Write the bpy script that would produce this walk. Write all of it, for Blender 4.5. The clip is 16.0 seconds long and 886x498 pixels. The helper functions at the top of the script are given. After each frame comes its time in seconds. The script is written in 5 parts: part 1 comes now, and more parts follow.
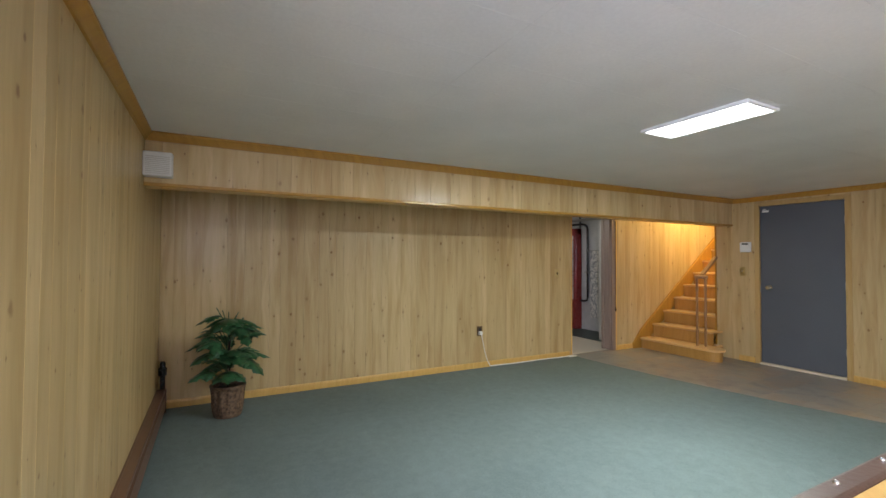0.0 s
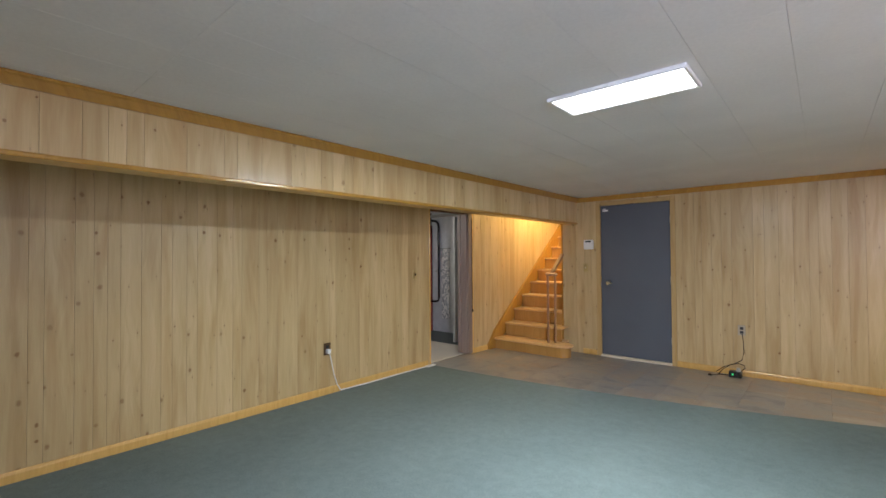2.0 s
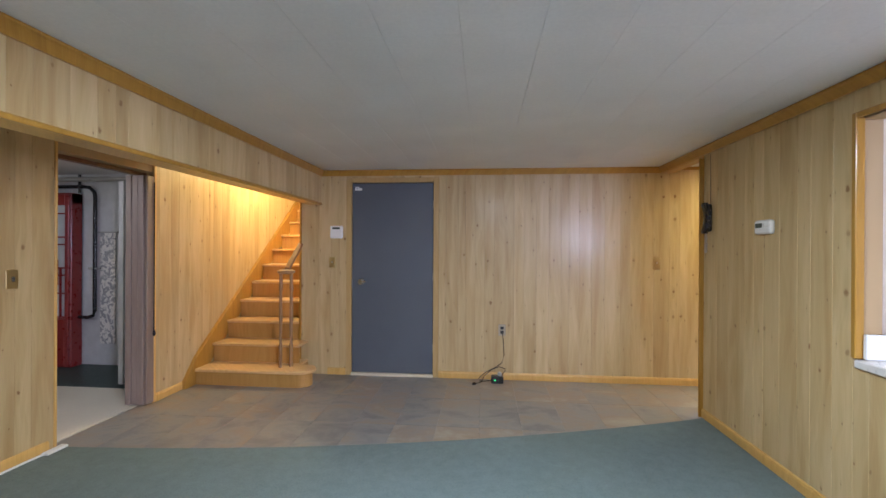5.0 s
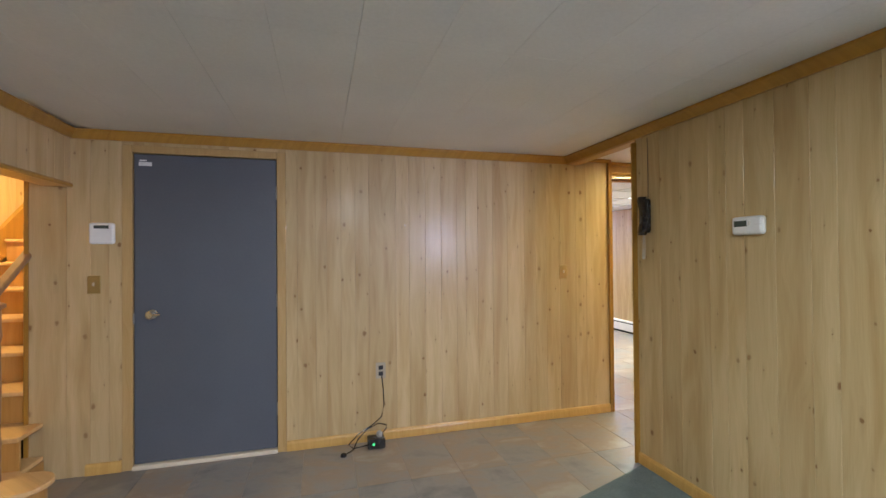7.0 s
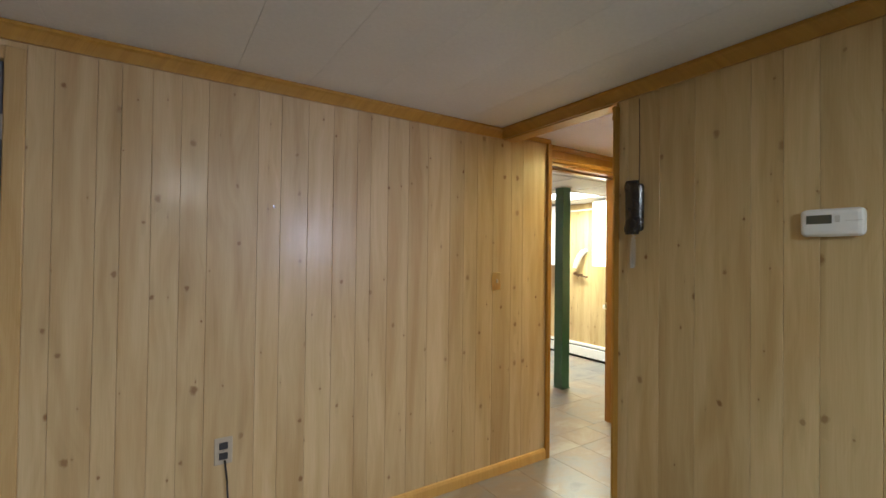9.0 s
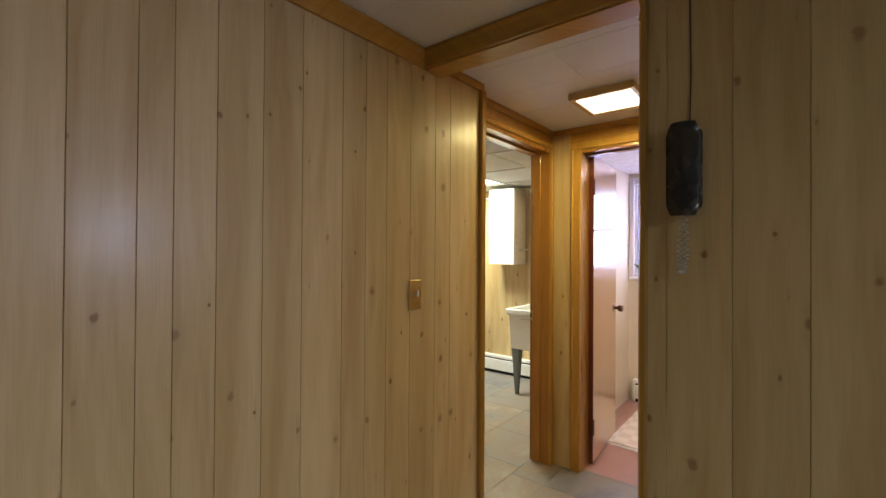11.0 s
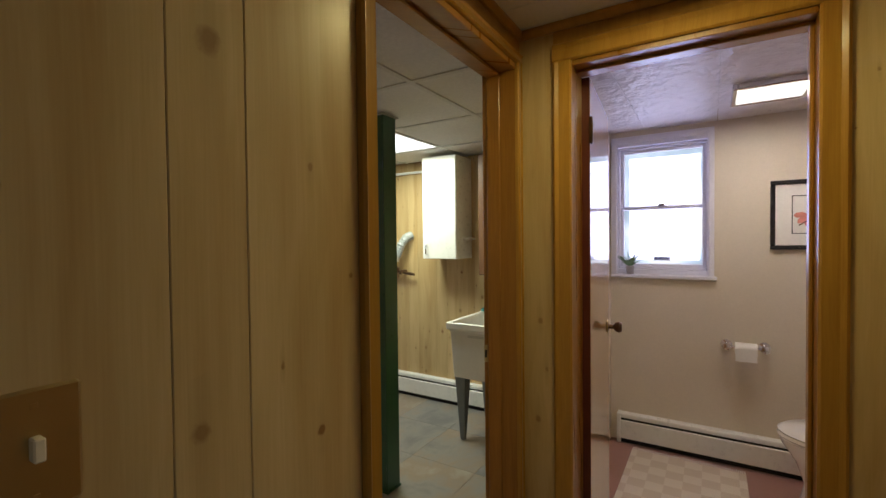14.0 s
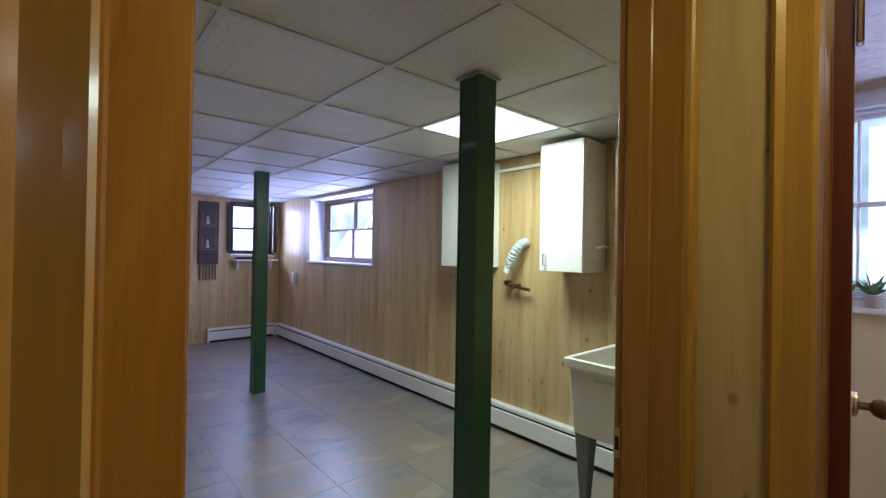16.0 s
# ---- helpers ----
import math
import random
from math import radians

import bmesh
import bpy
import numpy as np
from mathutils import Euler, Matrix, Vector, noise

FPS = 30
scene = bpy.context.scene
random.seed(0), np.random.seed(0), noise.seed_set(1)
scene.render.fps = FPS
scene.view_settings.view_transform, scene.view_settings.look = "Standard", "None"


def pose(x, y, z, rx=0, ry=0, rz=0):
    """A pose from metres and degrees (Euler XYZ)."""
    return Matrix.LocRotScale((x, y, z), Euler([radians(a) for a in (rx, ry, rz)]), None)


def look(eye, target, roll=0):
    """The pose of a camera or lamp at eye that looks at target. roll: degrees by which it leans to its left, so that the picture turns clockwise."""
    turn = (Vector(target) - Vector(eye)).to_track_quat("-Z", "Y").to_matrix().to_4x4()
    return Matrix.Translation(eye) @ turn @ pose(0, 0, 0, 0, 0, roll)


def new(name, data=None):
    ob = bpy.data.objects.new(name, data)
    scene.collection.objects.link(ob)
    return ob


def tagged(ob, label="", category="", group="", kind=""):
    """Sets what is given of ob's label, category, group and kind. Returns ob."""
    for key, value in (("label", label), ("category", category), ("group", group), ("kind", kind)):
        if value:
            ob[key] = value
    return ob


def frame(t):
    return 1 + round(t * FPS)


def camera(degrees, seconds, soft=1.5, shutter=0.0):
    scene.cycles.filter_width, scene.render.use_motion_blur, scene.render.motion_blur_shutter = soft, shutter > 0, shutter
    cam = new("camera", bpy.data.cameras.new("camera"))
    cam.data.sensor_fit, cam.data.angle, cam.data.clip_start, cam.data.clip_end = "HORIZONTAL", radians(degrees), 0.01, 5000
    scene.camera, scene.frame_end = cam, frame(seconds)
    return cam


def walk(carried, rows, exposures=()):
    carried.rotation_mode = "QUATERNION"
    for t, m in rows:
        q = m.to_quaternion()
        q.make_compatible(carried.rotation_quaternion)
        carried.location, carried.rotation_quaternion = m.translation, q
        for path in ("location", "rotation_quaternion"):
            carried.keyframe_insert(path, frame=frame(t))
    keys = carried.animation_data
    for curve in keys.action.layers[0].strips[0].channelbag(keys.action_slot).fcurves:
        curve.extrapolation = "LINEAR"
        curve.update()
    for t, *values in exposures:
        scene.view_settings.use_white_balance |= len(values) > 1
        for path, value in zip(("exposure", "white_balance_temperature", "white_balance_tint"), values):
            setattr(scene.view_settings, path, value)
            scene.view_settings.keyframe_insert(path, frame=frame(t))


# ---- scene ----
cam = camera(90.8, 16.0)
PATH = [
    (0, (0.443, 0.297, 1.327), (-1.328, 1.225, 1.375), 0.3),
    (0.5, (0.168, 0.348, 1.369), (-1.513, 1.431, 1.408), -0.2),
    (1, (-0.025, 0.43, 1.365), (-1.604, 1.657, 1.412), -0.4),
    (1.5, (-0.215, 0.527, 1.34), (-1.675, 1.893, 1.388), -0.3),
    (2, (-0.382, 0.675, 1.354), (-1.695, 2.182, 1.391), -0.4),
    (2.5, (-0.59, 0.826, 1.343), (-1.723, 2.474, 1.377), -0.2),
    (3, (-0.738, 1.001, 1.35), (-1.694, 2.758, 1.374), -0.3),
    (3.5, (-0.857, 1.221, 1.349), (-1.631, 3.065, 1.373), 0.0),
    (4, (-1.012, 1.47, 1.334), (-1.587, 3.385, 1.357), 0.2),
    (4.5, (-1.142, 1.753, 1.332), (-1.522, 3.716, 1.344), 0.3),
    (5, (-1.287, 2.05, 1.344), (-1.47, 4.041, 1.342), 0.3),
    (7.5, (-1.513, 3.633, 1.367), (-0.843, 5.517, 1.401), -0.1),
    (8, (-1.454, 3.915, 1.363), (-0.654, 5.748, 1.406), 0.5),
    (8.5, (-1.449, 4.204, 1.376), (-0.468, 5.946, 1.404), 0.4),
    (9, (-1.34, 4.462, 1.371), (-0.249, 6.139, 1.397), 0.7),
    (9.5, (-1.292, 4.746, 1.381), (-0.037, 6.303, 1.394), 0.2),
    (10, (-1.157, 4.989, 1.375), (0.212, 6.447, 1.378), 0.1),
    (12.5, (-0.313, 5.871, 1.373), (1.441, 6.832, 1.384), 0.2),
    (13, (-0.125, 5.951, 1.38), (1.654, 6.864, 1.371), 0.0),
    (13.5, (0.08, 6.008, 1.38), (1.837, 6.963, 1.347), -0.1),
    (14, (0.292, 6.044, 1.396), (1.995, 7.092, 1.356), -0.6),
    (14.5, (0.491, 6.106, 1.385), (2.118, 7.269, 1.355), -1.2),
    (15, (0.663, 6.189, 1.371), (2.195, 7.474, 1.359), -1.1),
    (15.5, (0.781, 6.257, 1.37), (2.208, 7.658, 1.372), 0.2),
    (16, (0.897, 6.327, 1.362), (2.215, 7.832, 1.374), 1.0),
]
walk(cam, [(t, look(eye, target, roll)) for t, eye, target, roll in PATH],
     exposures=[(0.0, -0.34, 6300, 8), (2.0, -0.27, 6000, 12), (3.5, -0.17, 5700, 15), (5.0, -0.1, 5600, 15), (7.5, -0.14, 5950, 13),
                (9.0, -0.45, 6000, 12), (10.2, -0.65, 6100, 12), (12.4, -1.93, 6300, 14), (13.2, -2.15, 6150, 13), (14.0, -2.27, 6050, 11), (16.0, -2.2, 5300, 6)])

# ---- plan, in metres ----
CEIL = 2.165      # family room and hall
LCEIL = 2.09      # laundry
XW = -4.12        # long panelled wall
XS = -3.01        # face of the soffit
YS = -0.12        # wall with the brown heater
YD = 6.575        # wall with the grey door
YL = 6.79         # its laundry side
XR = 0.48         # wall with the telephone
YR = 5.745        # its end, and the south side of the hall
YH = 6.66         # plane of the laundry doorway, set back from the grey door wall
YA = 5.2          # back of the alcove beside the bathroom door
XA = 1.0          # where the alcove begins
XH = 1.85         # end wall of the hall
XE = 3.51         # outside wall of bathroom and laundry
YF = 13.25        # far wall of the laundry

# ---- light ----
world = bpy.data.worlds.new("sky")
scene.world = world
world.use_nodes = True
wn = world.node_tree.nodes
sky = wn.new("ShaderNodeTexSky")
sky.sky_type, sky.sun_disc = "NISHITA", False
sky.sun_elevation, sky.sun_rotation = radians(5), radians(-34)
world.node_tree.links.new(sky.outputs[0], wn["Background"].inputs[0])
wn["Background"].inputs[1].default_value = 0.15


def sun_lamp():
    s = bpy.data.lights.new("sun", "SUN")
    s.energy, s.angle, s.color = 5.0, radians(0.5), (1, 0.93, 0.85)
    ob = new("sun", s)
    ob.matrix_world = look((0, 20, 3), (0.56 * 9, 20 - 0.83 * 9, 3 - 9 * 0.087))


def area_lamp(name, place, target, w, h, watts, colour=(1, 1, 1)):
    a = bpy.data.lights.new(name, "AREA")
    a.shape, a.size, a.size_y, a.energy, a.color = "RECTANGLE", w, h, watts, colour
    ob = new(name, a)
    ob.matrix_world = look(place, target)
    return ob


def point_lamp(name, place, watts, colour, r=0.05):
    p = bpy.data.lights.new(name, "POINT")
    p.energy, p.color, p.shadow_soft_size = watts, colour, r
    new(name, p).location = place


sun_lamp()
area_lamp("ceiling_light_beam", (-1.12, 2.87, 2.12), (-1.121, 2.87, 0), 0.58, 0.25, 100, (0.93, 1.0, 0.98))
area_lamp("hall_light_beam", (1.412, 6.145, 2.115), (1.413, 6.145, 0), 0.26, 0.26, 24, (1.0, 0.82, 0.3))
area_lamp("laundry_light_beam", (2.785, 8.085, 2.07), (2.786, 8.085, 0), 0.56, 0.56, 118, (0.97, 1.0, 0.72))
area_lamp("bath_light_beam", (2.95, 5.8, 2.085), (2.951, 5.8, 0), 0.27, 0.27, 27, (1.0, 0.85, 0.68))
area_lamp("bath_window_light", (3.70, 6.33, 1.6), (2.5, 6.25, 1.5), 0.44, 0.72, 24, (0.62, 0.6, 1.0))
area_lamp("laundry_window_light", (3.74, 11.3, 1.63), (2.5, 11.2, 1.5), 1.4, 0.8, 190, (0.58, 0.58, 1.0))
area_lamp("far_window_light", (3.1, 13.42, 1.68), (3.0, 12.5, 1.5), 0.6, 0.75, 150, (0.58, 0.58, 1.0))
area_lamp("back_window_light", (1.1, 0.06, 1.61), (0.9, 2.5, 1.3), 0.6, 0.76, 120, (0.74, 0.76, 1.0))
point_lamp("stair_bulb_light", (-3.55, 7.15, 2.5), 115, (1.0, 0.79, 0.36), 0.07)
point_lamp("utility_bulb_light", (-5.1, 4.6, 1.9), 17, (1.0, 0.95, 0.85), 0.05)


# ---- materials ----
def material(name, rough=0.5, metal=0.0, colour=(0.8, 0.8, 0.8), coat=0.0, coat_rough=0.12):
    m = bpy.data.materials.new(name)
    m.use_nodes = True
    b = m.node_tree.nodes["Principled BSDF"]
    b.inputs["Base Color"].default_value = (*colour, 1)
    b.inputs["Roughness"].default_value = rough
    b.inputs["Metallic"].default_value = metal
    b.inputs["Coat Weight"].default_value = coat
    b.inputs["Coat Roughness"].default_value = coat_rough
    return m


class Nodes:
    """Short hand for wiring nodes of one material."""

    def __init__(self, m):
        self.t = m.node_tree
        self.b = self.t.nodes["Principled BSDF"]

    def put(self, kind, **values):
        n = self.t.nodes.new(kind)
        for key, v in values.items():
            setattr(n, key, v)
        return n

    def link(self, a, b):
        self.t.links.new(a, b)

    def math(self, op, a, b=0.0, c=0.0):
        n = self.put("ShaderNodeMath", operation=op)
        for i, v in enumerate((a, b, c)):
            if isinstance(v, (int, float)):
                n.inputs[i].default_value = v
            else:
                self.link(v, n.inputs[i])
        return n.outputs[0]

    def noise(self, vec, scale, detail=4.0, rough=0.55, dist=0.0):
        n = self.put("ShaderNodeTexNoise")
        n.inputs["Scale"].default_value = scale
        n.inputs["Detail"].default_value = detail
        n.inputs["Roughness"].default_value = rough
        n.inputs["Distortion"].default_value = dist
        if vec is not None:
            self.link(vec, n.inputs["Vector"])
        return n.outputs["Fac"]

    def ramp(self, fac, *stops):
        n = self.put("ShaderNodeValToRGB")
        while len(n.color_ramp.elements) < len(stops):
            n.color_ramp.elements.new(0.5)
        for e, (p, c) in zip(n.color_ramp.elements, stops):
            e.position, e.color = p, (*c, 1)
        self.link(fac, n.inputs[0])
        return n.outputs[0]

    def mix(self, fac, a, b, blend="MIX"):
        n = self.put("ShaderNodeMix", data_type="RGBA", blend_type=blend)
        for i, v in ((0, fac), (6, a), (7, b)):
            if isinstance(v, (int, float)):
                n.inputs[i].default_value = v
            elif isinstance(v, tuple):
                n.inputs[i].default_value = (*v, 1)
            else:
                self.link(v, n.inputs[i])
        return n.outputs[2]

    def bump(self, height, strength=0.2, distance=0.01):
        n = self.put("ShaderNodeBump")
        n.inputs["Strength"].default_value = strength
        n.inputs["Distance"].default_value = distance
        self.link(height, n.inputs["Height"])
        self.link(n.outputs[0], self.b.inputs["Normal"])

    def place(self):
        return self.put("ShaderNodeTexCoord").outputs["Object"]

    def chance(self):
        return self.put("ShaderNodeObjectInfo").outputs["Random"]

    def xyz(self, vec):
        n = self.put("ShaderNodeSeparateXYZ")
        self.link(vec, n.inputs[0])
        return n.outputs

    def vec(self, x, y, z):
        n = self.put("ShaderNodeCombineXYZ")
        for i, v in enumerate((x, y, z)):
            if isinstance(v, (int, float)):
                n.inputs[i].default_value = v
            else:
                self.link(v, n.inputs[i])
        return n.outputs[0]


def pine(name, light, dark, knot, rough=0.3, coat=0.15, knots=True):
    """Vertical-grained knotty pine; every plank takes its own part of the pattern."""
    m = material(name, rough, 0, light, coat, 0.2 if knots else 0.14)
    k = Nodes(m)
    p = k.xyz(k.place())
    r = k.chance()
    u = k.math("ADD", k.math("ADD", p[0], p[1]), k.math("MULTIPLY", r, 37.0))
    v = k.math("ADD", p[2], k.math("MULTIPLY", r, 19.0))
    bend = k.noise(k.vec(k.math("MULTIPLY", u, 3.0), k.math("MULTIPLY", v, 1.6), r), 1.0, 2)
    us = k.math("ADD", k.math("MULTIPLY", u, 26.0), k.math("MULTIPLY", bend, 5.0))
    grain = k.noise(k.vec(us, k.math("MULTIPLY", v, 0.8), 0.0), 1.0, 4, 0.6)
    fine = k.noise(k.vec(k.math("MULTIPLY", u, 260.0), k.math("MULTIPLY", v, 5.0), 0.0), 1.0, 3, 0.6)
    tone = k.math("ADD", k.math("MULTIPLY", grain, 0.62), k.math("MULTIPLY", fine, 0.38))
    col = k.ramp(tone, (0.3, dark), (0.62, light))
    shade = k.ramp(r, (0.0, (0.88, 0.85, 0.8)), (0.5, (0.98, 0.97, 0.96)), (1.0, (1.06, 1.05, 1.05)))
    col = k.mix(1.0, col, shade, "MULTIPLY")
    if knots:
        broad = k.noise(k.vec(k.math("MULTIPLY", u, 9.0), k.math("MULTIPLY", v, 0.9), r), 1.0, 3, 0.5, 0.6)
        col = k.mix(1.0, col, k.ramp(broad, (0.34, (0.86, 0.80, 0.70)), (0.52, (1.0, 1.0, 1.0)), (0.7, (1.08, 1.09, 1.12))), "MULTIPLY")
        vo = k.put("ShaderNodeTexVoronoi", voronoi_dimensions="2D")
        vo.inputs["Scale"].default_value = 1.0
        k.link(k.vec(k.math("MULTIPLY", u, 6.2), k.math("MULTIPLY", v, 4.6), 0.0), vo.inputs["Vector"])
        size = k.xyz(vo.outputs["Color"])
        rad = k.math("MULTIPLY_ADD", k.math("POWER", size[0], 3.0), 0.085, 0.026)
        keep = k.math("GREATER_THAN", size[1], 0.15)
        wob = k.math("MULTIPLY_ADD", k.noise(k.vec(k.math("MULTIPLY", u, 55), k.math("MULTIPLY", v, 55), 0), 1, 3), 0.1, -0.05)
        d = k.math("DIVIDE", k.math("ADD", vo.outputs["Distance"], wob), rad)
        core = k.math("MULTIPLY", k.ramp(d, (0.45, (1, 1, 1)), (1.0, (0, 0, 0))), keep)
        # grain drawn out above and below each knot
        off = k.put("ShaderNodeVectorMath", operation="SUBTRACT")
        k.link(k.vec(k.math("MULTIPLY", u, 6.2), k.math("MULTIPLY", v, 4.6), 0.0), off.inputs[0])
        k.link(vo.outputs["Position"], off.inputs[1])
        o = k.xyz(off.outputs[0])
        flare = k.math("SQRT", k.math("ADD", k.math("POWER", k.math("MULTIPLY", o[0], 1.0), 2.0), k.math("POWER", k.math("MULTIPLY", o[1], 0.22), 2.0)))
        d2 = k.math("DIVIDE", k.math("ADD", flare, k.math("MULTIPLY", wob, 0.5)), k.math("MULTIPLY", rad, 1.5))
        halo = k.math("MULTIPLY", k.ramp(d2, (0.2, (0.42, 0.42, 0.42)), (1.0, (0, 0, 0))), keep)
        col = k.mix(halo, col, tuple(c * 0.8 for c in dark))
        col = k.mix(k.math("MULTIPLY", core, k.math("MULTIPLY_ADD", size[2], 0.45, 0.45)), col, knot)
    k.link(col, k.b.inputs["Base Color"])
    k.link(k.math("MULTIPLY_ADD", grain, 0.2, rough - 0.08), k.b.inputs["Roughness"])
    k.b.inputs["Specular IOR Level"].default_value = 0.38
    k.bump(tone, 0.08, 0.004)
    return m


PANEL = pine("panel_pine", (0.60, 0.455, 0.24), (0.495, 0.36, 0.165), (0.21, 0.095, 0.026), 0.42, 0.2)
PANEL_DARK = material("panel_groove", 0.6, 0, (0.42, 0.29, 0.14))
TRIM = pine("trim_pine", (0.48, 0.265, 0.042), (0.35, 0.17, 0.025), (0.2, 0.08, 0.02), 0.3, 0.3, knots=False)
BASE = pine("baseboard_pine", (0.70, 0.45, 0.14), (0.56, 0.32, 0.08), (0.2, 0.08, 0.02), 0.35, 0.2, knots=False)
JAMB = pine("jamb_stain", (0.42, 0.205, 0.032), (0.28, 0.12, 0.018), (0.12, 0.05, 0.02), 0.28, 0.35, knots=False)
DOORWOOD = material("door_varnish", 0.3, 0, (0.5, 0.29, 0.13), 1.0, 0.02)
DOOREDGE = pine("mahogany_edge", (0.13, 0.03, 0.018), (0.075, 0.016, 0.01), (0.05, 0.01, 0.01), 0.3, 0.2, knots=False)
FRAMEPINE = pine("pale_frame_pine", (0.58, 0.41, 0.18), (0.46, 0.30, 0.11), (0.2, 0.08, 0.02), 0.36, 0.2, knots=False)
SASHBROWN = pine("sash_stain", (0.32, 0.22, 0.16), (0.24, 0.16, 0.115), (0.1, 0.05, 0.03), 0.4, 0.1, knots=False)
CLOSETWOOD = pine("closet_varnish", (0.42, 0.25, 0.075), (0.31, 0.165, 0.045), (0.2, 0.08, 0.02), 0.38, 0.18, knots=False)
# treads lighter than the STAIR risers: light and shade of the steps as colour
TREAD = pine("stair_tread_lit", (0.74, 0.49, 0.22), (0.6, 0.36, 0.14), (0.2, 0.08, 0.02), 0.3, 0.3, knots=False)
RAILWOOD = pine("rail_wood", (0.36, 0.21, 0.10), (0.24, 0.13, 0.06), (0.2, 0.08, 0.02), 0.35, 0.2, knots=False)
STAIR = pine("stair_oak_shaded", (0.52, 0.29, 0.08), (0.40, 0.2, 0.045), (0.2, 0.08, 0.02), 0.3, 0.3, knots=False)
BROWNWOOD = pine("brown_wood", (0.2, 0.1, 0.05), (0.12, 0.055, 0.03), (0.05, 0.02, 0.01), 0.4, 0.1, knots=False)
DARKWOOD = pine("dark_wood", (0.07, 0.045, 0.035), (0.035, 0.022, 0.018), (0.02, 0.01, 0.01), 0.45, 0.0, knots=False)
GREYWOOD = pine("accordion_vinyl", (0.31, 0.235, 0.2), (0.23, 0.17, 0.145), (0.05, 0.02, 0.01), 0.45, 0.0, knots=False)


def painted(name, colour, rough=0.5, mottle=0.06, grain=40.0, relief=0.1, distance=0.003, coat=0.0):
    m = material(name, rough, 0, colour, coat)
    k = Nodes(m)
    p = k.place()
    big = k.noise(p, 1.7, 3)
    small = k.noise(p, grain, 3)
    f = k.math("ADD", k.math("MULTIPLY", big, 0.6), k.math("MULTIPLY", small, 0.4))
    lo = tuple(c * (1 - 2 * mottle) for c in colour)
    hi = tuple(min(1, c * (1 + 2 * mottle)) for c in colour)
    k.link(k.ramp(f, (0.3, lo), (0.7, hi)), k.b.inputs["Base Color"])
    k.link(k.math("MULTIPLY_ADD", small, 0.25, rough - 0.12), k.b.inputs["Roughness"])
    k.bump(small, relief, distance)
    return m


CEILING = painted("ceiling_paint", (0.74, 0.73, 0.71), 0.55, 0.04, 60, 0.12)
LTILE = painted("stippled_tile", (0.72, 0.71, 0.68), 0.7, 0.06, 55, 0.8, 0.006)
BTILE = painted("bath_stipple", (0.8, 0.76, 0.76), 0.32, 0.06, 15, 1.0, 0.022)
GRID = painted("ceiling_grid", (0.62, 0.61, 0.58), 0.5)
BATHWALL = painted("bath_paint", (0.70, 0.625, 0.515), 0.5, 0.03, 90, 0.08)
WHITE = painted("white_enamel", (0.82, 0.82, 0.80), 0.3, 0.03, 30, 0.03, coat=0.2)
# white paint; the violet tint is daylight glow put into the colour
WINWHITE = painted("glow_tinted_window_paint", (0.78, 0.77, 0.84), 0.35, 0.03)
PORCELAIN = painted("porcelain", (0.85, 0.82, 0.78), 0.12, 0.01, 10, 0.01, coat=0.5)
PLASTIC = painted("white_plastic", (0.8, 0.8, 0.78), 0.4, 0.02)
TUB = painted("tub_plastic", (0.80, 0.78, 0.74), 0.4, 0.03)
GREYDOOR = painted("grey_door_paint", (0.105, 0.115, 0.135), 0.42, 0.05, 70, 0.1)
GREEN = painted("green_post_paint", (0.016, 0.075, 0.035), 0.32, 0.12, 25, 0.15, coat=0.2)
HEATBROWN = painted("brown_heater_paint", (0.16, 0.085, 0.055), 0.35, 0.08)
BLACK = painted("black_plastic", (0.012, 0.012, 0.014), 0.25, 0.05, 30, 0.03, coat=0.3)
DARKGAP = material("dark_gap", 0.8, 0, (0.015, 0.014, 0.013))
GREYLEG = painted("grey_leg", (0.17, 0.19, 0.20), 0.45, 0.06)
RED = painted("red_lacquer", (0.24, 0.016, 0.013), 0.3, 0.08, 20, 0.05, coat=0.3)
UTILWALL = painted("utility_plaster", (0.60, 0.60, 0.60), 0.6, 0.08, 12, 0.15)
UTILFLOOR = painted("pale_linoleum", (0.72, 0.66, 0.54), 0.35, 0.04)
DARKFLOOR = painted("green_floor_paint", (0.035, 0.06, 0.055), 0.45, 0.1)
PINKFLOOR = painted("pink_lino", (0.38, 0.205, 0.175), 0.35, 0.06)
BRASS = material("brass", 0.32, 1.0, (0.55, 0.43, 0.21))
CHROME = material("chrome", 0.12, 1.0, (0.75, 0.75, 0.77))
STEEL = painted("dull_steel", (0.36, 0.35, 0.32), 0.4, 0.1)
BRONZE = material("dark_bronze", 0.3, 1.0, (0.16, 0.1, 0.06))
PAPER = painted("tissue_paper", (0.85, 0.83, 0.8), 0.9, 0.03, 80, 0.3)
PAD = painted("padded_vinyl", (0.085, 0.045, 0.03), 0.35, 0.15, 60, 0.3)
HOSE = painted("vent_foil", (0.4, 0.43, 0.45), 0.35, 0.1, 60, 0.4)
TEALCLOTH = painted("teal_cloth", (0.05, 0.22, 0.22), 0.9, 0.1, 90, 0.5)
COUNTER = painted("counter_laminate", (0.68, 0.64, 0.6), 0.3, 0.04)
SOIL = painted("dark_soil", (0.03, 0.02, 0.015), 0.95, 0.3, 90, 0.8)
CREAM = painted("cream_edge", (0.7, 0.62, 0.48), 0.6, 0.05)
PINKART = painted("petal_print", (0.62, 0.25, 0.2), 0.7, 0.15, 30, 0.0)
CLAYPOT = painted("grey_pot", (0.42, 0.38, 0.4), 0.6, 0.06)
DARKSCREEN = material("dull_display", 0.2, 0, (0.07, 0.085, 0.075))


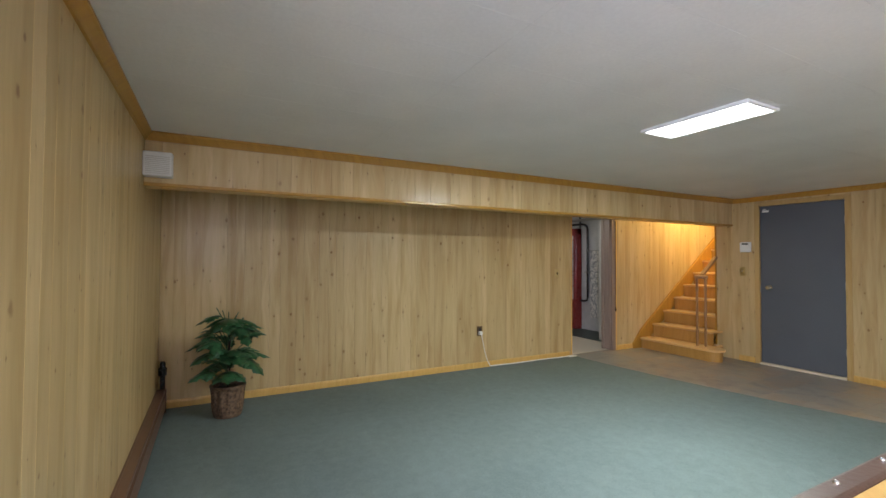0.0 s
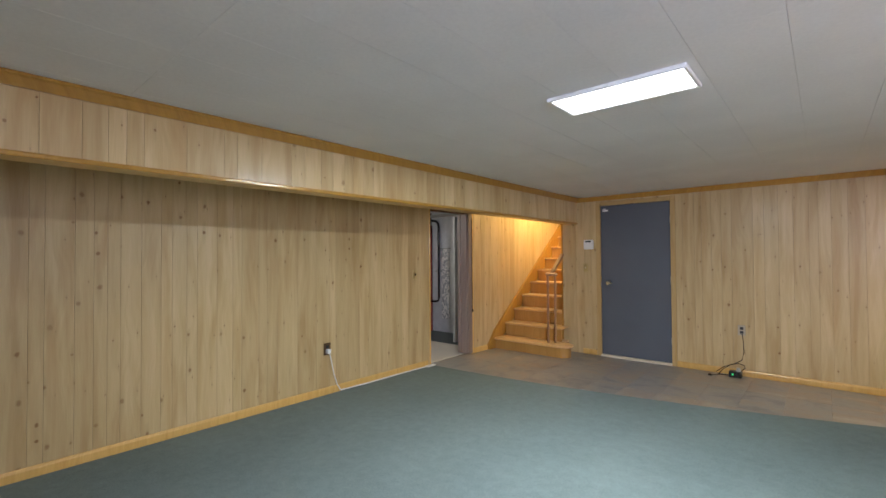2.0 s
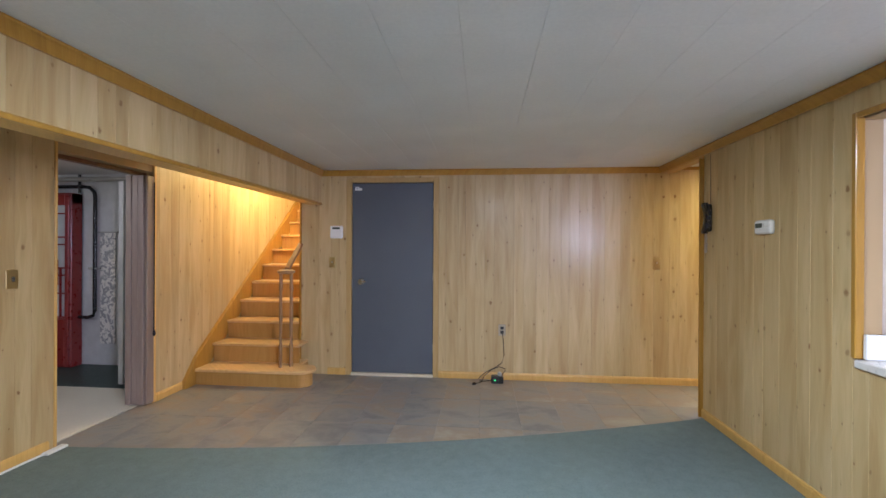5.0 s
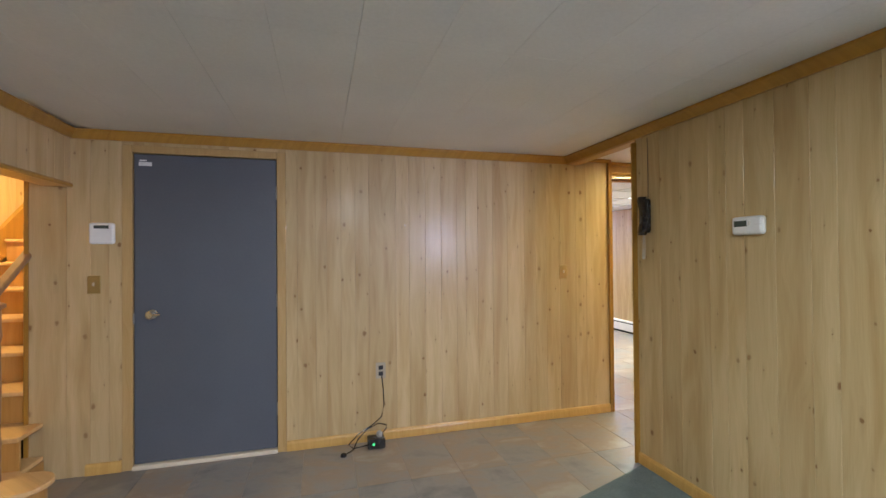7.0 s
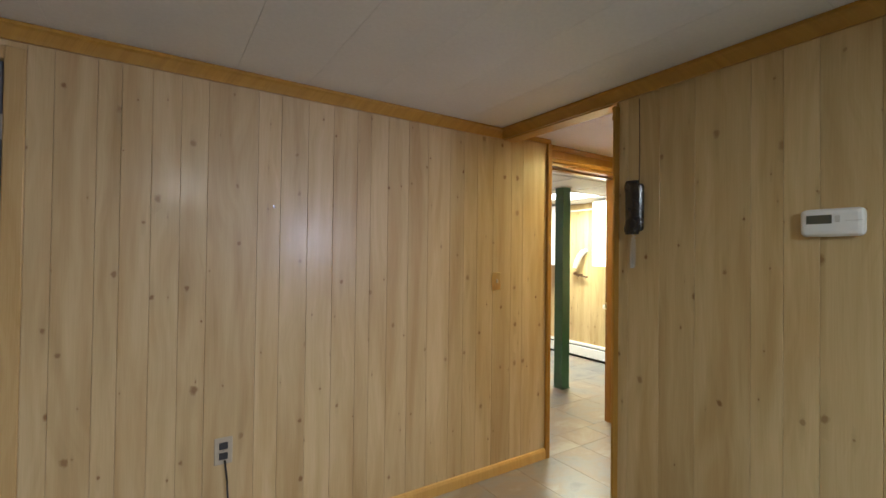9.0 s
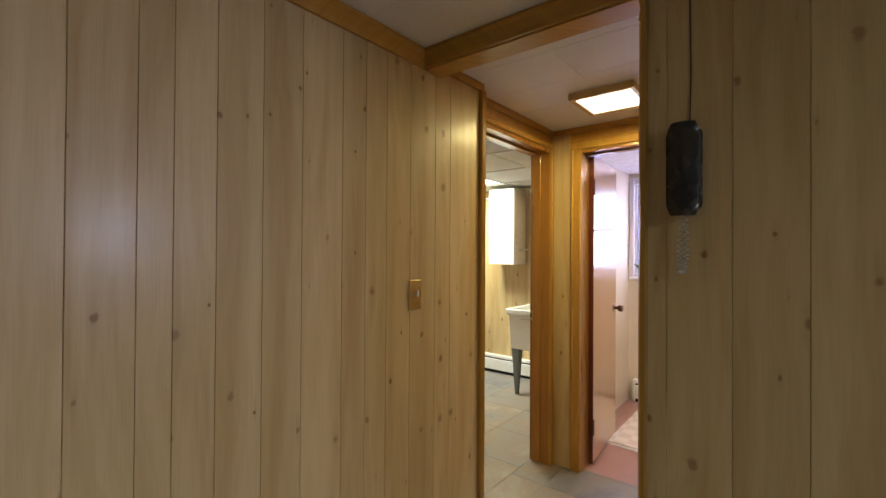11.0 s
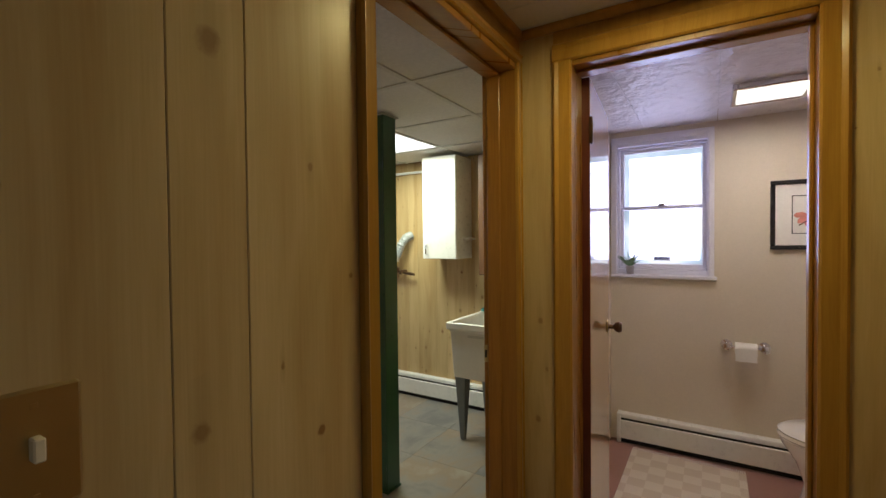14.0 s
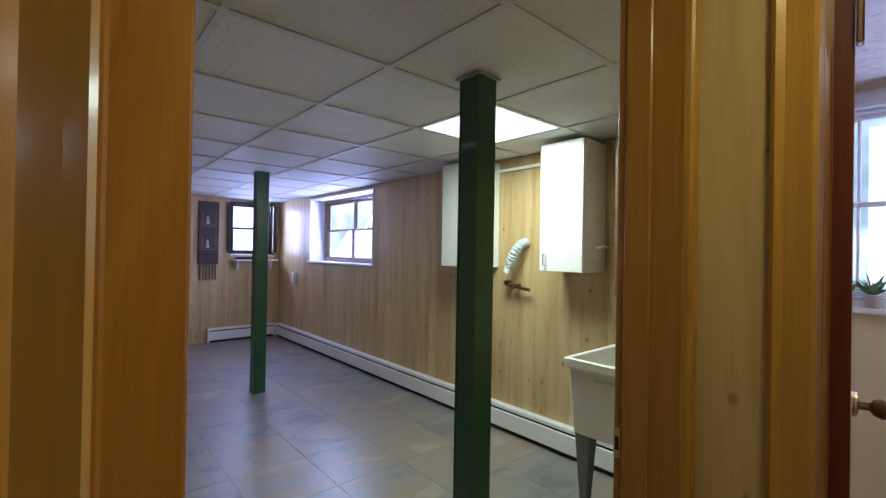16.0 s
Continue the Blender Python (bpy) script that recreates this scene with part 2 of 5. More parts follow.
def carpet():
    m = material("green_carpet", 0.95, 0, (0.2, 0.26, 0.25))
    k = Nodes(m)
    p = k.place()
    big, fine, mid = k.noise(p, 1.1, 3), k.noise(p, 150, 3, 0.7), k.noise(p, 14, 3)
    f = k.math("ADD", k.math("MULTIPLY", fine, 0.5), k.math("ADD", k.math("MULTIPLY", big, 0.28), k.math("MULTIPLY", mid, 0.22)))
    k.link(k.ramp(f, (0.3, (0.098, 0.13, 0.128)), (0.7, (0.20, 0.25, 0.242))), k.b.inputs["Base Color"])
    k.bump(fine, 0.7, 0.006)
    return m


def slate(name):
    """Printed slate floor tile: rust, grey and blue-grey clouds, each tile its own."""
    m = material(name, 0.35, 0, (0.25, 0.22, 0.2))
    k = Nodes(m)
    p = k.place()
    r = k.chance()
    q = k.xyz(p)
    at = k.vec(k.math("ADD", k.math("MULTIPLY", q[0], 0.7), k.math("MULTIPLY", r, 31)), k.math("ADD", q[1], k.math("MULTIPLY", r, 17)), 0.0)
    cloud = k.noise(at, 3.6, 5, 0.6, 0.4)
    fine = k.noise(at, 38, 4)
    f = k.math("ADD", k.math("MULTIPLY", cloud, 0.7), k.math("MULTIPLY_ADD", r, 0.13, 0.075))
    col = k.ramp(f, (0.36, (0.15, 0.152, 0.155)), (0.46, (0.25, 0.24, 0.225)), (0.56, (0.29, 0.22, 0.155)), (0.66, (0.37, 0.33, 0.28)))
    col = k.mix(k.math("MULTIPLY", fine, 0.3), col, (0.2, 0.185, 0.18))
    k.link(col, k.b.inputs["Base Color"])
    k.link(k.math("MULTIPLY_ADD", fine, 0.2, 0.22), k.b.inputs["Roughness"])
    k.bump(k.math("ADD", k.math("MULTIPLY", cloud, 0.6), k.math("MULTIPLY", fine, 0.4)), 0.06, 0.002)
    return m


def rug_weave():
    m = material("checked_rug", 0.95, 0, (0.7, 0.6, 0.5))
    k = Nodes(m)
    p = k.place()
    ch = k.put("ShaderNodeTexChecker")
    ch.inputs["Scale"].default_value = 11.0
    ch.inputs["Color1"].default_value = (0.78, 0.70, 0.60, 1)
    ch.inputs["Color2"].default_value = (0.67, 0.57, 0.47, 1)
    k.link(p, ch.inputs["Vector"])
    fine = k.noise(p, 130, 3)
    k.link(k.mix(k.math("MULTIPLY", fine, 0.5), ch.outputs[0], (0.66, 0.55, 0.45)), k.b.inputs["Base Color"])
    k.bump(fine, 0.8, 0.006)
    return m


def leaf_green(name, colour):
    m = material(name, 0.35, 0, colour)
    k = Nodes(m)
    f = k.noise(k.place(), 30, 3)
    k.link(k.ramp(f, (0.3, tuple(c * 0.55 for c in colour)), (0.7, tuple(c * 1.35 for c in colour))), k.b.inputs["Base Color"])
    k.bump(f, 0.2, 0.003)
    return m


def wicker():
    m = material("wicker", 0.6, 0, (0.2, 0.12, 0.07))
    k = Nodes(m)
    f = k.noise(k.place(), 45, 3)
    k.link(k.ramp(f, (0.3, (0.05, 0.028, 0.016)), (0.7, (0.24, 0.15, 0.09))), k.b.inputs["Base Color"])
    k.bump(f, 0.5, 0.004)
    return m


def light_pattern():
    """Pale patches on grey: patterned light on the plaster, put into the colour."""
    m = material("painted_light_pattern", 0.8, 0, (0.7, 0.68, 0.66))
    k = Nodes(m)
    f = k.noise(k.place(), 16, 4, 0.6, 1.2)
    k.link(k.ramp(f, (0.46, (0.36, 0.36, 0.37)), (0.54, (0.84, 0.81, 0.76))), k.b.inputs["Base Color"])
    return m


def glow(name, colour, strength):
    m = bpy.data.materials.new(name)
    m.use_nodes = True
    b = m.node_tree.nodes["Principled BSDF"]
    b.inputs["Base Color"].default_value = (*colour, 1)
    b.inputs["Emission Color"].default_value = (*colour, 1)
    b.inputs["Emission Strength"].default_value = strength
    return m


def glass_sheet():
    m = material("window_glass", 0.02, 0, (1, 1, 1))
    b = m.node_tree.nodes["Principled BSDF"]
    b.inputs["Transmission Weight"].default_value = 1.0
    b.inputs["IOR"].default_value = 1.45
    return m


def day_view():
    """Overexposed daylight: nearly white, with faint foliage low down."""
    m = bpy.data.materials.new("daylight_view")
    m.use_nodes = True
    k = Nodes(m)
    f = k.noise(k.place(), 2.2, 4)
    col = k.ramp(f, (0.38, (0.36, 0.47, 0.54)), (0.47, (0.7, 0.8, 0.93)), (0.56, (1, 1, 1)))
    k.link(col, k.b.inputs["Emission Color"])
    k.b.inputs["Base Color"].default_value = (0, 0, 0, 1)
    k.b.inputs["Emission Strength"].default_value = 5.6
    return m


CARPET, SLATE, RUG, WICKER, LIGHTSPOTS = carpet(), slate("slate_vinyl"), rug_weave(), wicker(), light_pattern()
LEAF, SMALLLEAF = leaf_green("plant_leaf", (0.032, 0.105, 0.04)), leaf_green("sill_leaf", (0.11, 0.2, 0.1))
LIGHTPANEL, WARMPANEL, BULB = glow("diffuser", (1, 1, 1), 7.0), glow("warm_diffuser", (1, 0.93, 0.78), 6.5), glow("bulb", (1, 0.75, 0.4), 6.0)
GLASS, DAY = glass_sheet(), day_view()
GREENLED = glow("green_led", (0.1, 1.0, 0.3), 1.0)


# ---- mesh helpers ----
def add_box(bm, x0, x1, y0, y1, z0, z1):
    v = [bm.verts.new((x, y, z)) for x in (x0, x1) for y in (y0, y1) for z in (z0, z1)]
    for f in ((0, 1, 3, 2), (4, 6, 7, 5), (0, 4, 5, 1), (2, 3, 7, 6), (0, 2, 6, 4), (1, 5, 7, 3)):
        bm.faces.new([v[i] for i in f])


def finish(name, bm, mat, parent=None, bevel=0.0, smooth=False, seg=1):
    bmesh.ops.recalc_face_normals(bm, faces=bm.faces)
    if bevel:
        edges = [e for e in bm.edges if len(e.link_faces) == 2 and e.calc_face_angle(0) > 0.6]
        bmesh.ops.bevel(bm, geom=edges, offset=bevel, segments=seg, affect="EDGES", profile=0.5, clamp_overlap=True)
    me = bpy.data.meshes.new(name)
    bm.to_mesh(me)
    bm.free()
    me.materials.append(mat)
    if smooth:
        for p in me.polygons:
            p.use_smooth = True
        me.set_sharp_from_angle(angle=radians(38))
    ob = new(name, me)
    if parent is not None:
        ob.parent = parent
    return ob


def boxes(name, mat, parent, *cubes, bevel=0.0, seg=1):
    bm = bmesh.new()
    for c in cubes:
        add_box(bm, *c)
    return finish(name, bm, mat, parent, bevel, False, seg)


def lathe(name, mat, parent, centre, profile, n=20, sx=1.0, sy=1.0, axis="z"):
    """Turned shape from (radius, height) pairs round an axis."""
    bm = bmesh.new()
    rings = []
    for r, h in profile:
        ring = []
        for i in range(n):
            a = 2 * math.pi * i / n
            p = (r * sx * math.cos(a), r * sy * math.sin(a), h)
            if axis == "x":
                p = (p[2], p[0], p[1])
            elif axis == "y":
                p = (p[0], p[2], p[1])
            ring.append(bm.verts.new(Vector(centre) + Vector(p)))
        rings.append(ring)
    for a, b in zip(rings, rings[1:]):
        for i in range(n):
            bm.faces.new((a[i], a[(i + 1) % n], b[(i + 1) % n], b[i]))
    bm.faces.new(rings[0])
    bm.faces.new(rings[-1])
    return finish(name, bm, mat, parent, 0, True)


def tube(name, mat, parent, points, r, n=8, radii=None):
    """A round rod along points."""
    bm = bmesh.new()
    pts = [Vector(p) for p in points]
    rings = []
    up = Vector((0.13, 0.21, 0.97))
    for i, p in enumerate(pts):
        d = (pts[min(i + 1, len(pts) - 1)] - pts[max(i - 1, 0)]).normalized()
        a = d.cross(up)
        if a.length < 0.2:
            a = d.cross(Vector((1, 0.1, 0)))
        a.normalize()
        b = d.cross(a)
        rr = radii[i] if radii else r
        rings.append([bm.verts.new(p + rr * (math.cos(2 * math.pi * j / n) * a + math.sin(2 * math.pi * j / n) * b)) for j in range(n)])
    for a, b in zip(rings, rings[1:]):
        for j in range(n):
            bm.faces.new((a[j], a[(j + 1) % n], b[(j + 1) % n], b[j]))
    bm.faces.new(rings[0])
    bm.faces.new(rings[-1])
    return finish(name, bm, mat, parent, 0, True)


def sweep(name, mat, parent, profile, start, end, out, up=(0, 0, 1)):
    """A moulding: profile of (out, up) pairs run straight from start to end."""
    bm = bmesh.new()
    s, e, o, u = Vector(start), Vector(end), Vector(out), Vector(up)
    a = [bm.verts.new(s + o * p + u * q) for p, q in profile]
    b = [bm.verts.new(e + o * p + u * q) for p, q in profile]
    n = len(profile)
    for i in range(n):
        bm.faces.new((a[i], a[(i + 1) % n], b[(i + 1) % n], b[i]))
    bm.faces.new(a)
    bm.faces.new(b)
    return finish(name, bm, mat, parent)


def empty(name, place=(0, 0, 0)):
    ob = new(name)
    ob.location = place
    ob.empty_display_size = 0.1
    return ob


def thing(name, label, category, group="", place=(0, 0, 0)):
    return tagged(empty(name, place), label, category, group)


def structure(ob, label, category):
    return tagged(ob, label, category, "", "structure")


plank_dice = random.Random(7)
WIDTHS = (0.075, 0.1, 0.1, 0.125, 0.15, 0.2)


def planks(parent, axis, face, sign, a0, a1, z0, z1, mat=None, thick=0.008, top=None):
    """Upright boards of uneven width on the plane axis = face, facing sign. top(a): height of the upper edge."""
    a = a0
    while a < a1 - 0.004:
        w = plank_dice.choice(WIDTHS)
        b = min(a + w, a1)
        if a1 - b < 0.04:
            b = a1
        e = 0.0004
        za, zb = (z1, z1) if top is None else (top(a + e), top(b - e))
        bm = bmesh.new()
        c = 0.0014
        pts = ((a + e, 0), (a + e, thick - c), (a + e + c, thick), (b - e - c, thick), (b - e, thick - c), (b - e, 0))
        lo, hi = [], []
        for s, d in pts:
            xy = (face + sign * d, s) if axis == "x" else (s, face + sign * d)
            zt = za + (zb - za) * (s - a) / (b - a)
            lo.append(bm.verts.new((*xy, z0)))
            hi.append(bm.verts.new((*xy, zt)))
        for i in range(6):
            bm.faces.new((lo[i], lo[(i + 1) % 6], hi[(i + 1) % 6], hi[i]))
        bm.faces.new(lo)
        bm.faces.new(hi)
        finish("plank", bm, mat or PANEL, parent)
        a = b


CROWN = ((0, 0), (0, -0.058), (0.012, -0.058), (0.018, -0.045), (0.034, -0.02), (0.044, -0.012), (0.044, 0))
SKIRT = ((0, 0), (0.014, 0), (0.014, 0.052), (0.009, 0.066), (0, 0.07))


def crown(start, end, out, z=CEIL):
    ob = sweep("trim", TRIM, None, CROWN, (*start, z - 0.002), (*end, z - 0.002), (*out, 0))
    return structure(ob, "orange-stained pine crown moulding under the ceiling", "moulding")


def skirting(start, end, out, mat=None):
    ob = sweep("baseboard", mat or BASE, None, SKIRT, (*start, 0.002), (*end, 0.002), (*out, 0))
    return structure(ob, "honey-coloured pine baseboard along the floor", "baseboard")


CASE = ((0, 0), (0, 0.012), (0.006, 0.018), (0.02, 0.016), (0.045, 0.013), (0.058, 0.018), (0.066, 0.012), (0.066, 0))


def casing(parent, axis, face, sign, a0, a1, top, mat=None, w=0.066):
    """Moulded trim round an opening a0..a1 up to top, on the plane axis = face."""
    def p3(a, z):
        return (face, a, z) if axis == "x" else (a, face, z)
    out = (sign, 0, 0) if axis == "x" else (0, sign, 0)
    along = (0, 1, 0) if axis == "x" else (1, 0, 0)
    prof = [(d, s * w / 0.066) for s, d in CASE]
    neg = tuple(-c for c in along)
    m = mat or TRIM
    sweep("casing", m, parent, prof, p3(a0, 0.002), p3(a0, top), out, neg)
    sweep("casing", m, parent, prof, p3(a1, 0.002), p3(a1, top), out, along)
    sweep("casing", m, parent, prof, p3(a0 - w, top), p3(a1 + w, top), out, (0, 0, 1))


# ---- large structure ----
def wall(name, label, mat, *cubes):
    return structure(boxes(name, mat, None, *cubes), label, "wall")


B = 0.008   # board thickness
wall_long = wall("wall_long", "long wall of vertical knotty pine boards", PANEL_DARK,
                 (XW - 0.17, XW - B, YS - 0.2, 4.70, 0, CEIL), (XW - 0.17, XW - B, 4.70, 5.57, 1.99, CEIL),
                 (XW - 0.17, XW - B, 5.57, 10.4, 0, 4.3))
planks(wall_long, "x", XW - B, 1, YS, 4.70, 0, CEIL)
planks(wall_long, "x", XW - B, 1, 5.57, 9.9, 0, 4.2)
wall_heater = wall("wall_south", "pine-panelled wall above a brown baseboard heater", PANEL_DARK,
                   (XW - 0.2, 0.78, YS - 0.15, YS - B, 0, CEIL), (0.78, 1.42, YS - 0.15, YS - B, 0, 1.2), (0.78, 1.42, YS - 0.15, YS - B, 2.02, CEIL), (1.42, 1.75, YS - 0.15, YS - B, 0, CEIL))
planks(wall_heater, "y", YS - B, 1, XW, 0.78, 0, CEIL)
planks(wall_heater, "y", YS - B, 1, 0.78, 1.42, 0, 1.2)
planks(wall_heater, "y", YS - B, 1, 1.42, 1.6, 0, CEIL)
wall_door = wall("wall_north", "panelled wall with the grey door and the laundry doorway", PANEL_DARK,
                 (-3.23, -2.69, YD + B, YL, 0, CEIL), (-2.69, -1.79, YD + B, YL, 2.05, CEIL), (-1.79, 0.884, YD + B, YL - B, 0, CEIL),
                 (0.884, 1.832, YH + B, YL - B, 2.045, CEIL), (1.832, XH + 0.004, YH + B, YL - B, 0, CEIL), (XH, XE, 6.66, YL - B, 0, CEIL),
                 (-2.69, -1.79, YL - 0.03, YL + 0.05, 0, 2.05))
planks(wall_door, "y", YD + B, -1, -3.23, -2.735, 0, CEIL)
planks(wall_door, "y", YD + B, -1, -2.735, -1.745, 2.085, CEIL)
planks(wall_door, "y", YD + B, -1, -1.745, 0.872, 0, CEIL)
boxes("header_board", TRIM, wall_door, (0.884, XH, YH - 0.002, YH + B, 2.079, CEIL))
planks(wall_door, "y", YL - B, 1, 0.3, 0.88, 0, LCEIL)
planks(wall_door, "y", YL - B, 1, 1.86, XE, 0, LCEIL)
wall_phone = wall("wall_east", "pine-panelled wall with telephone and thermostat", PANEL_DARK,
                  (XR + B, XR + 0.13, 4.315, YR - B, 0, CEIL), (XR + B, XR + 0.13, 3.1, 4.315, 1.97, CEIL), (XR + B, XR + 0.13, 3.1, 4.315, 0, 0.79))
planks(wall_phone, "x", XR + B, -1, 4.315, YR, 0, CEIL)
planks(wall_phone, "x", XR + B, -1, 3.1, 4.315, 1.97, CEIL)
planks(wall_phone, "x", XR + B, -1, 3.1, 4.315, 0, 0.79)
wall_hall_s = wall("wall_hall_south", "hall wall of pine boards with a closet door", PANEL_DARK,
                   (XR + 0.13, XA - B, YR - 0.13, YR - B, 0, CEIL), (XA - 0.1, XA - B, YA - 0.1, YR - 0.13, 0, CEIL), (XA - B, XH + B, YA - 0.1, YA - B, 0, CEIL))
planks(wall_hall_s, "y", YA - B, 1, XA, XH, 0, CEIL)
planks(wall_hall_s, "x", XA - B, 1, YA, YR - B, 0, CEIL)
planks(wall_hall_s, "y", YR - B, 1, XR, XA - 0.006, 2.075, CEIL)
wall_hall_e = wall("wall_hall_end", "end wall of the hall round the bathroom door", PANEL_DARK,
                   (XH + B, XH + 0.12, YA - 0.1, 5.79, 0, CEIL), (XH + B, XH + 0.12, 5.79, 6.463, 2.02, CEIL), (XH + B, XH + 0.12, 6.474, 6.66, 0, CEIL))
planks(wall_hall_e, "x", XH + B, -1, 6.529, YH, 0, CEIL)
planks(wall_hall_e, "x", XH + B, -1, YA, 5.731, 0, CEIL)
boxes("header_board", TRIM, wall_hall_e, (XH - 0.002, XH + B, 5.731, 6.529, 2.089, CEIL))
wall_out = wall("wall_outer", "outside wall with laundry panelling and windows", PANEL_DARK,
                (XE + B, XE + 0.28, 4.7, 6.05, 0, 2.3), (XE + B, XE + 0.28, 6.05, 6.615, 0, 1.15), (XE + B, XE + 0.28, 6.05, 6.615, 2.05, 2.3),
                (XE + B, XE + 0.28, 6.615, 10.49, 0, 2.3), (XE + B, XE + 0.28, 10.49, 12.14, 0, 1.18), (XE + B, XE + 0.28, 10.49, 12.14, 2.06, 2.3),
                (XE + B, XE + 0.28, 12.14, YF + 0.3, 0, 2.3))
planks(wall_out, "x", XE + B, -1, YL, 10.49, 0, LCEIL)
planks(wall_out, "x", XE + B, -1, 10.49, 12.14, 0, 1.18)
planks(wall_out, "x", XE + B, -1, 12.14, YF, 0, LCEIL)
wall_far = wall("wall_far", "far laundry wall of pale pine boards", PANEL_DARK,
                (0.1, 2.77, YF + B, YF + 0.28, 0, 2.3), (2.77, 3.43, YF + B, YF + 0.28, 0, 1.26), (2.77, 3.43, YF + B, YF + 0.28, 2.06, 2.3),
                (3.43, XE + 0.28, YF + B, YF + 0.28, 0, 2.3))
planks(wall_far, "y", YF + B, -1, 0.3, 2.77, 0, LCEIL)
planks(wall_far, "y", YF + B, -1, 2.77, 3.43, 0, 1.26)
planks(wall_far, "y", YF + B, -1, 3.43, XE, 0, LCEIL)
wall_laundry_w = wall("wall_laundry_west", "plain laundry wall out of the way", PANEL, (0.15, 0.3, YL, YF, 0, LCEIL))
bath_walls = wall("wall_bathroom", "pale pink-beige painted bathroom wall", BATHWALL,
                  (XE - 0.004, XE + 0.006, 4.8, 6.05, 0, 2.12), (XE - 0.004, XE + 0.006, 6.05, 6.615, 0, 1.15),
                  (XE - 0.004, XE + 0.006, 6.05, 6.615, 2.05, 2.12), (XE - 0.004, XE + 0.006, 6.615, 6.65, 0, 2.12),
                  (XH + 0.13, XE - 0.004, 6.645, 6.657, 0, 2.12), (XH + 0.12, XE, 4.7, 4.8, 0, 2.12),
                  (XH + 0.122, XH + 0.13, 4.8, 5.775, 0, 2.12), (XH + 0.122, XH + 0.13, 6.478, 6.645, 0, 2.12), (XH + 0.122, XH + 0.13, 5.775, 6.478, 2.035, 2.12))
wall_stair = wall("wall_stair", "panelled wall beside the staircase", PANEL_DARK, (-3.23 + B, -3.1, YL, 10.4, 0, 4.3), (-4.3, -3.0, 10.3, 10.45, 0, 4.3),
                  (-3.23, -2.69, YD + 0.02, YL - 0.005, CEIL, 4.3), (XW - 0.1, -3.0, 5.9, 6.0, CEIL, 4.3), (-3.23 + B, -3.1, 6.0, YL, CEIL + 0.14, 4.3))
planks(wall_stair, "x", -3.23 + B, -1, YD + 0.005, 10.3, 0, 4.2)
wall_bar = wall("wall_bar", "pale wall behind the bar counter", BATHWALL, (1.6, 1.75, YS - 0.2, 4.4, 0, CEIL), (0.61, 1.75, 4.4, 4.5, 0, CEIL))
wall_util = wall("wall_utility", "grey plastered utility room wall", UTILWALL,
                 (-7.4, -4.29, 6.64, 6.8, 0, CEIL), (-7.4, -4.29, 2.6, 2.7, 0, CEIL), (-7.5, -7.4, 2.6, 6.8, 0, CEIL),
                 (-4.297, -4.29, 2.7, 4.70, 0, CEIL), (-4.297, -4.29, 5.57, 6.64, 0, CEIL))

SZ = 1.815        # underside of the beam
soffit = wall("beam", "boxed-in beam faced with knotty pine boards", PANEL_DARK, (XS - 0.13, XS - B, YS, YD, SZ, CEIL - 0.004))
boxes("underside", BASE, soffit, (XS - 0.132, XS + 0.002, YS, YD, SZ - 0.012, SZ - 0.001), bevel=0.002)
planks(soffit, "x", XS - B, 1, YS, YD, SZ, CEIL)
structure(sweep("trim", TRIM, None, ((0, 0), (0.009, 0), (0.012, 0.006), (0.012, 0.018), (0.008, 0.024), (0, 0.024)),
                (XS, YS, SZ - 0.012), (XS, YD, SZ - 0.012), (1, 0, 0)), "pine edge strip along the bottom of the beam", "moulding")


